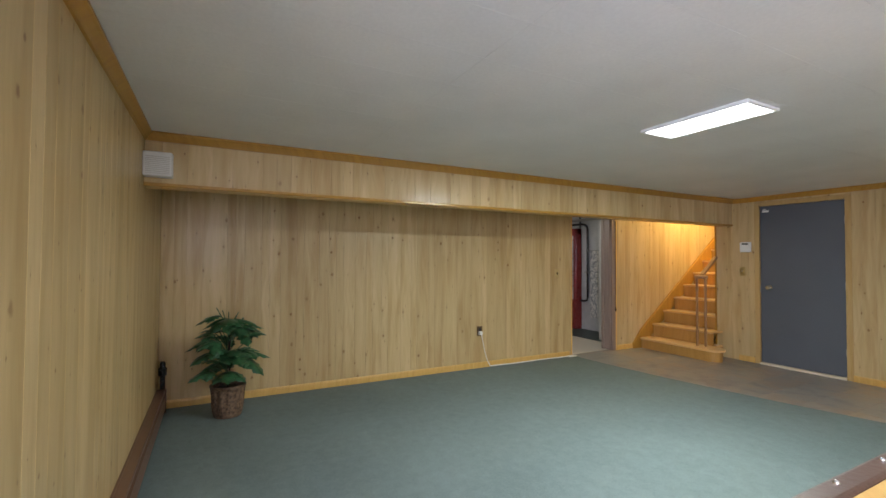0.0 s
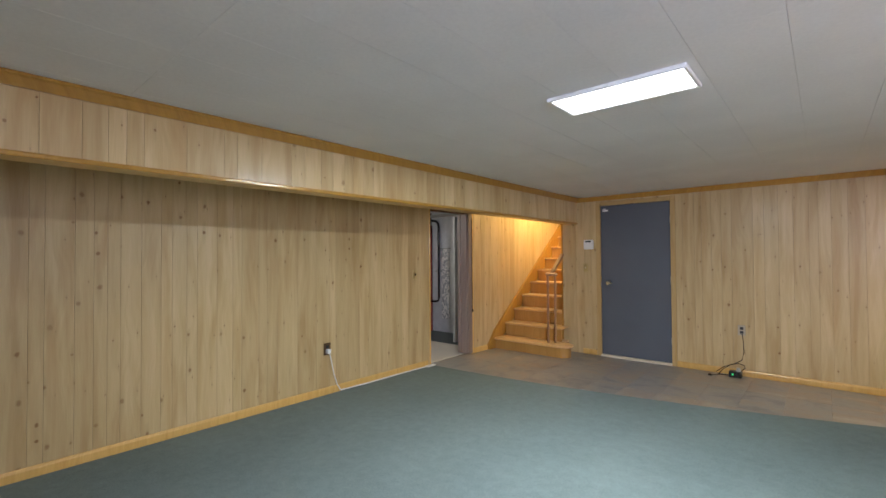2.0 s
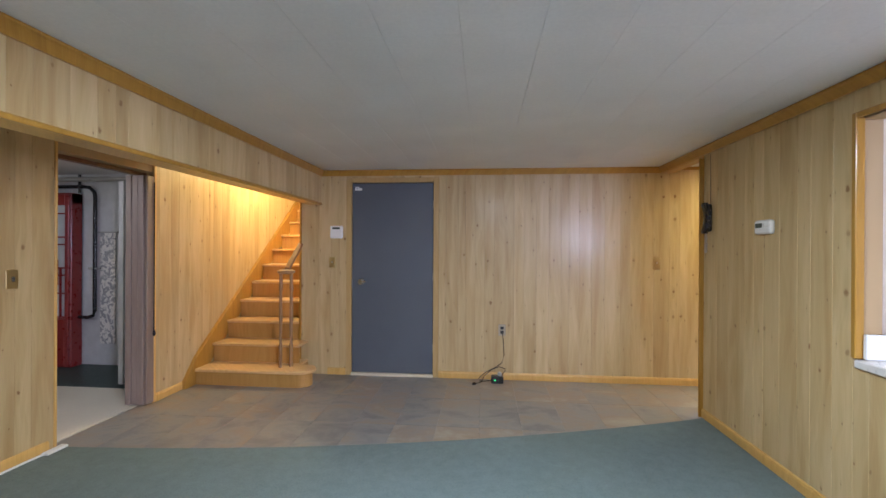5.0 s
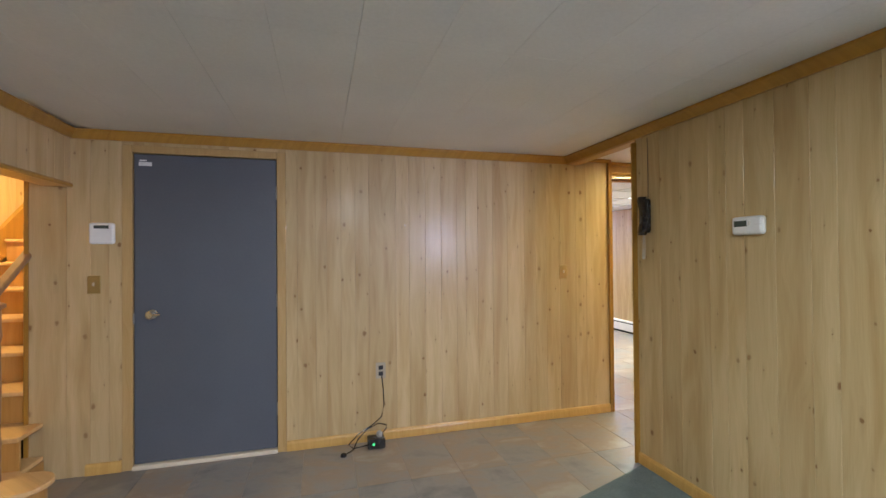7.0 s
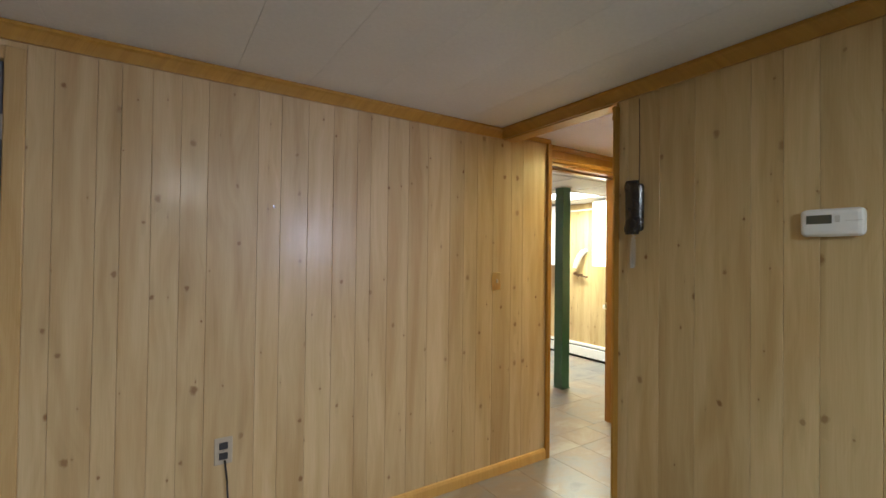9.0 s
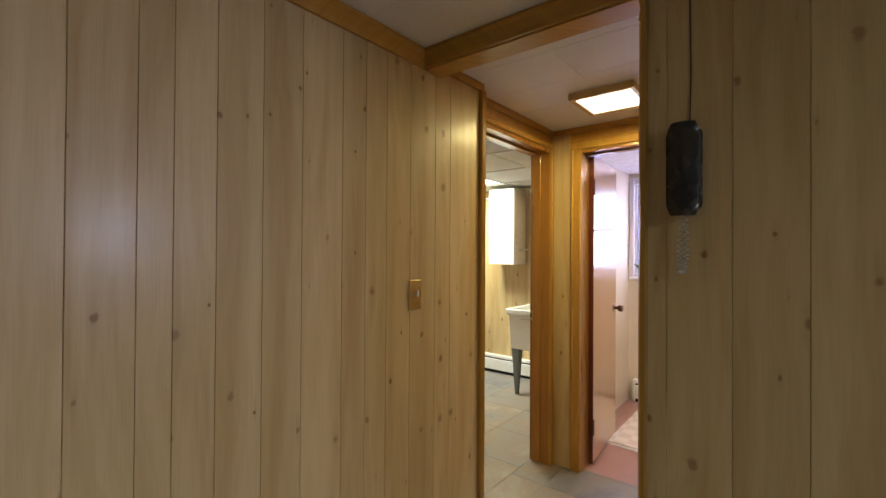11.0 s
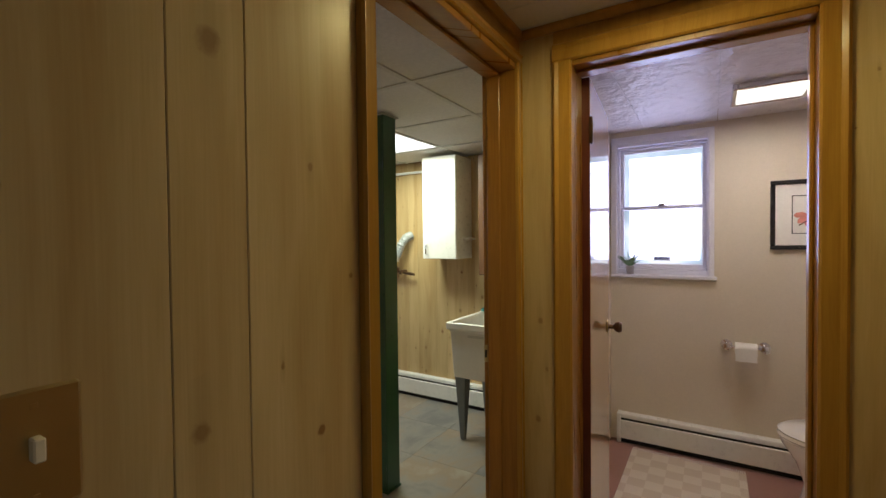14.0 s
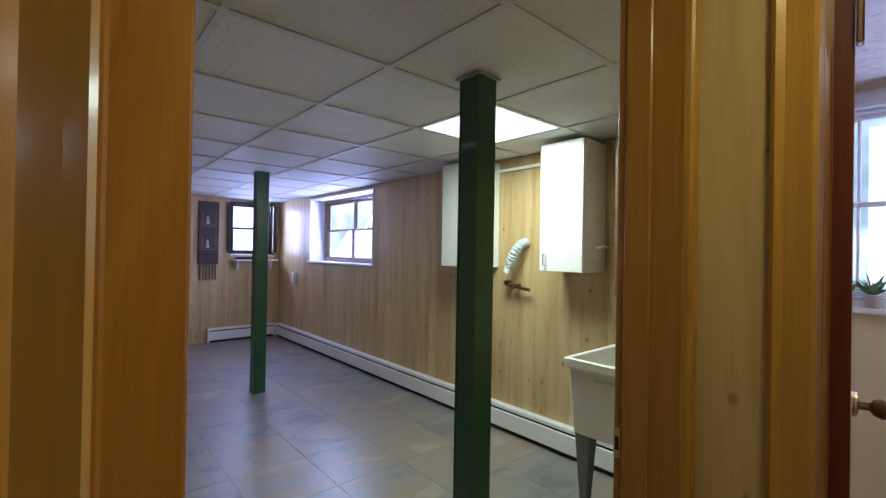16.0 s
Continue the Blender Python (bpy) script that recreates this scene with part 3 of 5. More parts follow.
def ceilings():
    bm = bmesh.new()
    x = -4.12
    while x < 1.6:                      # foot-wide strips with hairline joints
        b = min(x + 0.305, 1.6)
        for y0, y1 in ((YS, 1.28), (1.28, 2.5), (2.5, 3.72), (3.72, 4.94), (4.94, YD)):
            if x > XR and y0 > 4.5:
                continue
            if x < -3.1:
                y1 = min(y1, 6.0)
            add_box(bm, x + 0.0007, b - 0.0007, y0 + 0.0006, y1 - 0.0006, CEIL, CEIL + 0.012)
        x = b
    for y0, y1 in ((YA, 5.745), (5.745, 6.16), (6.16, YH)):
        for x0 in (0.76, 1.065, 1.37, 1.675):
            if y0 < 5.7 and x0 < XA - 0.1:
                continue
            add_box(bm, x0 + 0.001, min(x0 + 0.305, 1.86) - 0.001, y0 + 0.001, y1 - 0.001, CEIL, CEIL + 0.012)
    structure(finish("ceiling", bm, CEILING), "flat off-white ceiling of foot-wide strips", "ceiling")
    structure(boxes("ceiling_deck", CEILING, None, (XW - 3.5, 2.0, YS - 0.2, 5.9, CEIL + 0.012, CEIL + 0.12), (-3.0, 2.0, 5.9, YL, CEIL + 0.012, CEIL + 0.12),
                    (-7.5, -4.28, 5.9, 6.8, CEIL + 0.012, CEIL + 0.12)), "plain deck over the ceiling", "ceiling")
    structure(boxes("ceiling_stair", CEILING, None, (XW - 0.2, -3.0, 5.9, 10.5, 4.3, 4.4)), "white stairwell ceiling", "ceiling")
    bm = bmesh.new()
    for i in range(-3, 4):              # drop-in squares, lamp square left open
        for j in range(-1, 10):
            x0, y0 = 1.87 + 0.61 * i, 7.17 + 0.61 * j
            if (i, j) == (1, 1):
                continue
            xa, xb, ya, yb = max(x0 + 0.012, 0.3), min(x0 + 0.598, XE), max(y0 + 0.012, YL), min(y0 + 0.598, YF)
            if xb - xa > 0.02 and yb - ya > 0.02:
                add_box(bm, xa, xb, ya, yb, LCEIL + 0.006, LCEIL + 0.02)
    structure(finish("ceiling_laundry", bm, LTILE), "drop ceiling of stippled square tiles in a pale grid", "ceiling")
    bm = bmesh.new()
    for i in range(-3, 4):
        x0 = 1.87 + 0.61 * i
        if x0 > 0.3 and x0 < XE:
            add_box(bm, x0 - 0.012, x0 + 0.012, YL, YF, LCEIL, LCEIL + 0.03)
    for j in range(0, 10):
        y0 = 7.17 + 0.61 * j
        add_box(bm, 0.3, XE, y0 - 0.012, y0 + 0.012, LCEIL - 0.001, LCEIL + 0.031)
    structure(finish("ceiling_grid", bm, GRID), "pale metal grid of the drop ceiling", "ceiling grid")
    structure(boxes("ceiling_laundry_deck", LTILE, None, (0.1, XE + 0.3, YL, YF + 0.3, 2.2, 2.3)), "deck over the laundry ceiling", "ceiling")
    bm = bmesh.new()
    for i in range(4):
        for j in range(5):
            add_box(bm, 1.98 + i * 0.405 + 0.001, min(1.98 + (i + 1) * 0.405, XE) - 0.001, 4.8 + j * 0.405 + 0.001, min(4.8 + (j + 1) * 0.405, 6.65) - 0.001, 2.12, 2.135)
    structure(finish("ceiling_bath", bm, BTILE), "glossy stippled white bathroom ceiling", "ceiling")
    structure(boxes("ceiling_bath_deck", CEILING, None, (XH + 0.1, XE + 0.3, 4.7, YL, 2.2, 2.3)), "deck over the bathroom ceiling", "ceiling")


ceilings()
crown((XS, YS), (XS, YD), (1, 0))
crown((XS, YD), (XR, YD), (0, -1))
crown((XR, 3.1), (XR, YD), (-1, 0))
crown((XW, YS), (1.6, YS), (0, 1))
structure(boxes("trim", TRIM, None, (XR + 0.002, XR + 0.10, YR, YD - 0.002, 2.1, CEIL - 0.002), bevel=0.003), "pine header beam at the mouth of the hall", "moulding")
HCROWN = ((0, 0), (0, -0.03), (0.012, -0.03), (0.02, -0.012), (0.02, 0))
for s, e, o in (((XR + 0.1, YD), (0.884, YD), (0, -1)), ((0.884, YH), (XH, YH), (0, -1)), ((XH, YA), (XH, YH), (-1, 0)), ((XR + 0.1, YR), (XA, YR), (0, 1)), ((XA, YA), (XH, YA), (0, 1))):
    structure(sweep("trim", TRIM, None, HCROWN, (*s, CEIL - 0.002), (*e, CEIL - 0.002), (*o, 0)), "slim pine cornice in the hall", "moulding")
skirting((XW, YS), (XW, 4.66), (1, 0))
skirting((XW, 5.60), (XW, 5.98), (1, 0))
skirting((-2.93, YD), (-2.735, YD), (0, -1))
skirting((-1.745, YD), (0.872, YD), (0, -1))
skirting((XR, 3.1), (XR, YR), (-1, 0))
skirting((XA, YA), (XH, YA), (0, 1))
skirting((XH, YA), (XH, 5.728), (-1, 0))
structure(boxes("trim", BASE, None, (XR - 0.006, XR + 0.03, YR - 0.004, YR + 0.008, 0.0, 2.1), bevel=0.004), "pine corner strip at the wall's end", "moulding")
structure(boxes("trim", BASE, None, (XW - 0.18, XW + 0.008, 4.70, 4.718, 0.0, CEIL), bevel=0.003), "pine corner strip beside the utility opening", "moulding")
structure(boxes("trim", BASE, None, (XW - 0.004, XW + 0.01, 5.572, 5.60, 0.0, CEIL), bevel=0.003), "pine strip at the start of the stair wall", "moulding")
structure(boxes("trim", TRIM, None, (XR - 0.012, XR + 0.03, 4.287, 4.315, 0.832, 2.0), (XR - 0.012, XR + 0.03, 3.1, 4.287, 1.97, 2.0), bevel=0.004), "pine trim round the bar opening", "moulding")
structure(boxes("trim", TRIM, None, (-3.246, -3.222, YD - 0.01, YD + 0.05, 0.0, CEIL), bevel=0.003), "pine strip at the staircase corner", "moulding")

# frames of the doorways
door_1 = structure(empty("door_1"), "cased doorway from the hall to the laundry", "doorway")
prof = [(d, a * 0.036 / 0.066) for a, d in CASE]
sweep("casing", TRIM, door_1, prof, (0.908, YD, 0.002), (0.908, YD, CEIL - 0.03), (0, -1, 0), (-1, 0, 0))
sweep("casing", TRIM, door_1, prof, (1.806, YH, 0.002), (1.806, YH, 2.042), (0, -1, 0), (1, 0, 0))
sweep("casing", TRIM, door_1, prof, (0.914, YH, 2.042), (1.846, YH, 2.042), (0, -1, 0), (0, 0, 1))
boxes("jamb", JAMB, door_1, (0.886, 0.912, YD - 0.004, YH - 0.004, 0, CEIL), (0.886, 0.912, YH - 0.004, YL + 0.004, 0, 2.04), (1.808, 1.83, YH - 0.004, YL + 0.004, 0, 2.04), (0.912, 1.808, YH - 0.004, YL + 0.004, 2.02, 2.042), bevel=0.002)
boxes("stop", JAMB, door_1, (0.912, 0.975, 6.72, 6.775, 0, 2.02), (1.801, 1.808, 6.72, 6.775, 0, 2.02), (0.975, 1.801, 6.72, 6.775, 2.008, 2.02), bevel=0.003)
boxes("strike_plate", BRASS, door_1, (1.8035, 1.809, 6.776, 6.793, 0.925, 0.99), bevel=0.002)
# near-black chip painted as the shade inside the hole
boxes("strike_hole_shade", DARKGAP, door_1, (1.803, 1.8045, 6.780, 6.789, 0.943, 0.972))
door_2 = structure(empty("door_2"), "cased doorway from the hall to the bathroom", "doorway")
casing(door_2, "x", XH, -1, 5.797, 6.463, 2.022)
boxes("jamb", JAMB, door_2, (XH - 0.004, XH + 0.135, 5.779, 5.797, 0, 2.02), (XH - 0.004, XH + 0.135, 6.463, 6.481, 0, 2.02), (XH - 0.004, XH + 0.135, 5.797, 6.463, 2.004, 2.022), bevel=0.002)
boxes("stop", JAMB, door_2, (XH + 0.05, XH + 0.09, 5.797, 5.808, 0, 2.004), (XH + 0.05, XH + 0.09, 5.808, 6.463, 1.993, 2.004), bevel=0.003)

# ---- floors ----
def edge_y(x):
    """Where carpet ends and slate begins."""
    t = (x + 4.1) / 4.58
    return 4.73 + 0.2 * t + 0.78 * t * t


def carpet_sheet():
    bm = bmesh.new()
    n = 40
    lo, hi, dn = [], [], []
    for i in range(n + 1):
        x = XW + (1.6 - XW) * i / n
        y = edge_y(min(x, XR)) if x <= XR + 0.01 else 4.4
        lo.append(bm.verts.new((x, YS, 0.004)))
        hi.append(bm.verts.new((x, y, 0.004)))
        dn.append(bm.verts.new((x, y + 0.004, -0.004)))
    for i in range(n):
        bm.faces.new((lo[i], lo[i + 1], hi[i + 1], hi[i]))
        bm.faces.new((hi[i], hi[i + 1], dn[i + 1], dn[i]))
    structure(finish("carpet", bm, CARPET), "grey-green short-pile carpet over most of the room", "carpet")


carpet_sheet()
structure(boxes("floor_base", DARKGAP, None, (-7.5, 2.0, -0.4, 10.4, -0.2, -0.012), (2.0, 4.0, 4.0, 13.6, -0.2, -0.012), (0.1, 2.0, 10.4, 13.6, -0.2, -0.012)), "concrete slab under the floors", "floor")
structure(boxes("floor_bath", PINKFLOOR, None, (XH + 0.06, XE, 4.8, 6.65, -0.01, 0.0)), "dusty pink linoleum bathroom floor", "floor")
structure(boxes("floor_utility", UTILFLOOR, None, (-7.4, XW - 0.09, 2.7, 5.9, -0.01, 0.001)), "pale linoleum utility floor", "floor")
structure(boxes("floor_utility_far", DARKFLOOR, None, (-7.4, XW - 0.16, 5.9, 6.64, -0.01, 0.004)), "dark green painted floor strip", "floor")

# ---- windows ----
def sash_window(name, label, axis, face, deep, a0, a1, z0, z1, mat, double=1, glass_at=0.6, t=0.035, r=0.028):
    """Frame, sashes and glass set deep behind the plane axis = face."""
    w = structure(empty(name), label, "window")
    s = 1 if deep > 0 else -1
    d0, d1 = sorted((face + deep * glass_at, face + deep * glass_at + s * 0.045))

    def cube(a, b, za, zb, e0=0.0, e1=0.0):
        lo, hi = d0 + e0, d1 + e1
        return (lo, hi, a, b, za, zb) if axis == "x" else (a, b, lo, hi, za, zb)
    boxes("frame", mat, w, cube(a0, a0 + t, z0, z1, -0.02, 0.02), cube(a1 - t, a1, z0, z1, -0.02, 0.02), cube(a0 + t, a1 - t, z0, z0 + t, -0.02, 0.02), cube(a0 + t, a1 - t, z1 - t, z1, -0.02, 0.02), bevel=0.004)
    zm = (z0 + z1) / 2
    step = (a1 - a0 - 2 * t) / double
    for i in range(double):
        b0, b1 = a0 + t + i * step, a0 + t + (i + 1) * step
        for za, zb, sh in ((z0 + t, zm + 0.012, -0.012), (zm - 0.012, z1 - t, 0.012)):
            boxes("sash", mat, w, cube(b0, b0 + r, za, zb, sh, sh - 0.015), cube(b1 - r, b1, za, zb, sh, sh - 0.015), cube(b0 + r, b1 - r, za, za + r, sh, sh - 0.015), cube(b0 + r, b1 - r, zb - r, zb, sh, sh - 0.015), bevel=0.003)
            g = boxes("pane", GLASS, w, cube(b0 + r, b1 - r, za + r, zb - r, sh + 0.012, sh - 0.029))
            g.visible_shadow = False
        boxes("latch", BRONZE, w, cube((b0 + b1) / 2 - 0.02, (b0 + b1) / 2 + 0.02, zm + 0.012, zm + 0.024, -0.03, -0.04), bevel=0.003)
    return w


win_bath = sash_window("window_1", "white sash window glowing with daylight", "x", XE, 0.2, 6.06, 6.605, 1.185, 2.02, WINWHITE, glass_at=0.35, t=0.014, r=0.022)
boxes("casing", WINWHITE, win_bath, (XE - 0.018, XE - 0.003, 6.03, 6.066, 1.15, 2.085), (XE - 0.018, XE - 0.003, 6.598, 6.64, 1.15, 2.085), (XE - 0.018, XE - 0.003, 6.066, 6.598, 2.045, 2.085), bevel=0.004)
boxes("casing_bead", WINWHITE, win_bath, (XE - 0.024, XE - 0.0185, 6.05, 6.060, 1.153, 2.065), (XE - 0.024, XE - 0.0185, 6.604, 6.614, 1.153, 2.065), (XE - 0.024, XE - 0.0185, 6.060, 6.604, 2.055, 2.065), bevel=0.002)
boxes("sill", WINWHITE, win_bath, (XE - 0.035, XE + 0.02, 6.015, 6.642, 1.128, 1.152), bevel=0.005)
boxes("reveal", WINWHITE, win_bath, (XE + 0.006, XE + 0.28, 6.05, 6.058, 1.15, 2.05), (XE + 0.006, XE + 0.28, 6.607, 6.615, 1.15, 2.05), (XE + 0.006, XE + 0.28, 6.058, 6.607, 2.022, 2.05), (XE + 0.02, XE + 0.28, 6.058, 6.607, 1.15, 1.183))
boxes("sticker", painted("blue_sticker", (0.25, 0.27, 0.5), 0.6), win_bath, (XE + 0.052, XE + 0.0535, 6.28, 6.38, 1.245, 1.27))
win_laundry = sash_window("window_2", "wide brown-framed double window in a deep reveal", "x", XE, 0.26, 10.52, 12.11, 1.205, 2.04, SASHBROWN, double=2, glass_at=0.85)
boxes("reveal", WINWHITE, win_laundry, (XE - 0.004, XE + 0.275, 10.49, 10.516, 1.18, 2.06), (XE - 0.004, XE + 0.275, 12.114, 12.14, 1.18, 2.06), (XE - 0.004, XE + 0.275, 10.516, 12.114, 2.042, 2.06), bevel=0.002)
boxes("sill", WINWHITE, win_laundry, (XE - 0.03, XE + 0.275, 10.47, 12.16, 1.178, 1.203), bevel=0.004)
win_far = sash_window("window_3", "dark-framed sash window over a small shelf", "y", YF, 0.25, 2.78, 3.42, 1.27, 2.05, DARKWOOD, glass_at=0.3)
boxes("reveal", DARKWOOD, win_far, (2.77, 2.779, YF - 0.006, YF + 0.275, 1.26, 2.06), (3.421, 3.43, YF - 0.006, YF + 0.275, 1.26, 2.06), (2.779, 3.421, YF - 0.006, YF + 0.275, 2.051, 2.06))
for x0 in (2.74, 3.39):                       # louvred shutters folded beside the window
    sh = boxes("shutter", DARKWOOD, win_far, (x0, x0 + 0.012, YF - 0.06, YF - 0.008, 1.3, 2.03), (x0 + 0.048, x0 + 0.06, YF - 0.06, YF - 0.008, 1.3, 2.03),
               *[(x0 + 0.012, x0 + 0.048, YF - 0.05, YF - 0.012, 1.31 + 0.03 * i, 1.325 + 0.03 * i) for i in range(24)])
boxes("shelf", WINWHITE, win_far, (2.80, 3.44, YF - 0.16, YF - 0.002, 1.17, 1.195), (2.85, 2.87, YF - 0.12, YF - 0.002, 1.05, 1.17), (3.33, 3.35, YF - 0.12, YF - 0.002, 1.05, 1.17), bevel=0.003)
stack = thing("tray_stack", "dark tray lying on the window shelf", "tray")
boxes("tray", BLACK, stack, (2.84, 3.1, YF - 0.14, YF - 0.03, 1.196, 1.205), (2.84, 2.848, YF - 0.14, YF - 0.03, 1.205, 1.23), (3.092, 3.1, YF - 0.14, YF - 0.03, 1.205, 1.23), (2.848, 3.092, YF - 0.14, YF - 0.132, 1.205, 1.23), bevel=0.002)
boxes("paper", WHITE, stack, (2.855, 3.08, YF - 0.128, YF - 0.04, 1.206, 1.222))
win_back = sash_window("window_4", "small basement window high in the panelled wall", "y", YS, -0.15, 0.78, 1.42, 1.2, 2.02, WINWHITE, glass_at=0.1)
structure(boxes("backdrop", DAY, None, (4.6, 4.62, 4.5, 8.2, 0.3, 3.4), (4.6, 4.62, 9.2, 14.6, 0.3, 3.4)), "bright overexposed daylight beyond the windows", "daylight")
structure(boxes("backdrop", DAY, None, (1.5, 4.3, 14.4, 14.42, 0.3, 1.35)), "bright overexposed garden beyond the window", "daylight")
structure(boxes("ground", painted("lawn", (0.07, 0.1, 0.04), 0.95, 0.2, 8, 0.5), None, (-400, 400, -400, 400, -0.9, -0.4)), "lawn around the house", "ground")

# ---- family room ----
def panel_lamp(name, label, x0, x1, y0, y1, z, mat, rim, rim_mat, drop=0.02):
    t = thing(name, label, "ceiling light")
    boxes("diffuser", mat, t, (x0 + rim, x1 - rim, y0 + rim, y1 - rim, z - drop * 0.75, z - 0.001))
    boxes("rim", rim_mat, t, (x0, x1, y0, y0 + rim, z - drop, z), (x0, x1, y1 - rim, y1, z - drop, z), (x0, x0 + rim, y0 + rim, y1 - rim, z - drop, z), (x1 - rim, x1, y0 + rim, y1 - rim, z - drop, z), bevel=0.004)
    return t


panel_lamp("ceiling_light", "long fluorescent ceiling light with white rim, switched on", -1.445, -0.80, 2.715, 3.02, CEIL, LIGHTPANEL, 0.018, WHITE)
panel_lamp("ceiling_light", "square hall ceiling light in a brass frame", 1.25, 1.575, 5.987, 6.30, CEIL, WARMPANEL, 0.025, BRASS, 0.035)
panel_lamp("ceiling_light", "recessed square laundry light panel, switched on", 2.492, 3.078, 7.792, 8.378, LCEIL + 0.012, LIGHTPANEL, 0.012, GRID, 0.01)
panel_lamp("ceiling_light", "small square bathroom ceiling light in a chrome frame", 2.79, 3.11, 5.64, 5.96, 2.12, WARMPANEL, 0.022, CHROME, 0.03)


def grey_door():
    d = thing("door", "flush dark grey painted door, closed, with a chrome knob", "door")
    boxes("leaf", GREYDOOR, d, (-2.672, -1.808, YD + 0.012, YD + 0.055, 0.03, 2.032), bevel=0.003)
    boxes("frame", FRAMEPINE, d, (-2.735, -2.676, YD - 0.006, YD + 0.09, 0, 2.085), (-1.804, -1.745, YD - 0.006, YD + 0.09, 0, 2.085), (-2.676, -1.804, YD - 0.006, YD + 0.09, 2.036, 2.085), bevel=0.004)
    boxes("threshold", CREAM, d, (-2.676, -1.804, YD - 0.02, YD + 0.09, 0.0, 0.026), bevel=0.004)
    boxes("lever", CHROME, d, (-2.565, -2.505, YD - 0.05, YD - 0.036, 0.982, 0.998), bevel=0.005, seg=2)
    lathe("knob", CHROME, d, (-2.565, YD + 0.012, 0.99), ((0.03, 0), (0.03, -0.006), (0.012, -0.01), (0.012, -0.03), (0.025, -0.04), (0.028, -0.055), (0.018, -0.065)), 16, axis="y")
    boxes("latch", STEEL, d, (-2.676, -2.668, YD + 0.008, YD + 0.03, 0.93, 1.0))
    boxes("sticker", WHITE, d, (-2.645, -2.57, YD + 0.010, YD + 0.0117, 1.955, 1.98), (-2.64, -2.60, YD + 0.010, YD + 0.0117, 1.985, 1.995))
    for z in (0.3, 1.05, 1.8):
        boxes("hinge", STEEL, d, (-1.812, -1.802, YD + 0.004, YD + 0.016, z - 0.045, z + 0.045), bevel=0.002)


grey_door()


def wall_plate(name, label, category, axis, face, sign, a, z, mat, w=0.072, h=0.116, parts=()):
    """A plate with bevelled rim on a wall; parts: (name, material, da, dz, w, h, depth)."""
    t = thing(name, label, category)

    def cube(da, dz, ww, hh, d0, d1):
        lo, hi = sorted((face + sign * d0, face + sign * d1))
        a0, a1 = a + da - ww / 2, a + da + ww / 2
        z0, z1 = z + dz - hh / 2, z + dz + hh / 2
        return (lo, hi, a0, a1, z0, z1) if axis == "x" else (a0, a1, lo, hi, z0, z1)
    boxes("plate", mat, t, cube(0, 0, w, h, 0.0, 0.006), bevel=0.003)
    for n, m, da, dz, ww, hh, d in parts:
        boxes(n, m, t, cube(da, dz, ww, hh, 0.006, 0.006 + d), bevel=0.0015)
    return t


ALMOND = painted("almond_plastic", (0.42, 0.36, 0.26), 0.45, 0.04)
SOCKETBLACK = painted("socket_black", (0.03, 0.03, 0.03), 0.75, 0.05)
SWITCH = (("toggle", CREAM, 0, 0.004, 0.009, 0.022, 0.014), ("screw", BRASS, 0, 0.042, 0.006, 0.006, 0.001), ("screw", BRASS, 0, -0.042, 0.006, 0.006, 0.001))
SOCKET = (("socket", SOCKETBLACK, 0, 0.022, 0.034, 0.03, 0.003), ("socket", SOCKETBLACK, 0, -0.022, 0.034, 0.03, 0.003), ("screw", CHROME, 0, 0, 0.006, 0.006, 0.001))
wall_plate("light_switch", "brass light switch plate with a dark toggle", "light switch", "x", XW, 1, 4.437, 1.145, BRASS, parts=(("toggle", BLACK, 0, 0, 0.012, 0.03, 0.012),))
wall_plate("light_switch", "brass light switch plate on pine boards", "light switch", "y", YD, -1, -2.885, 1.19, BRASS, 0.07, 0.114, parts=SWITCH)
wall_plate("light_switch", "brass switch plate with a single cream toggle", "light switch", "y", YD, -1, 0.432, 1.207, BRASS, parts=SWITCH)
wall_plate("power_outlet", "almond outlet plate with black sockets", "outlet", "y", YD, -1, -1.09, 0.51, ALMOND, parts=SOCKET)
wall_plate("power_outlet", "dark outlet plate with a white plug", "outlet", "x", XW, 1, 3.2, 0.45, BRONZE, 0.08, 0.12, parts=(("socket", SOCKETBLACK, 0, 0.022, 0.034, 0.03, 0.003), ("plug", WHITE, 0, -0.022, 0.04, 0.04, 0.035)))
cord = thing("extension_cord", "white cord hanging from the plug to the baseboard", "cord")
tube("wire", WHITE, cord, [(XW + 0.04, 3.2, 0.43), (XW + 0.05, 3.21, 0.36), (XW + 0.03, 3.26, 0.2), (XW + 0.025, 3.30, 0.085), (XW + 0.03, 3.34, 0.02)], 0.005)
tube("wire", WHITE, cord, [(XW + 0.03, 3.34, 0.018), (XW + 0.03, 3.7, 0.012), (XW + 0.035, 4.1, 0.016), (XW + 0.03, 4.5, 0.012), (XW + 0.05, 4.72, 0.014)], 0.007)
strip = thing("cable_end", "flat white strip end lying at the wall corner", "strip")
boxes("strip", WHITE, strip, (XW + 0.02, XW + 0.07, 4.60, 4.74, 0.004, 0.02), bevel=0.004)

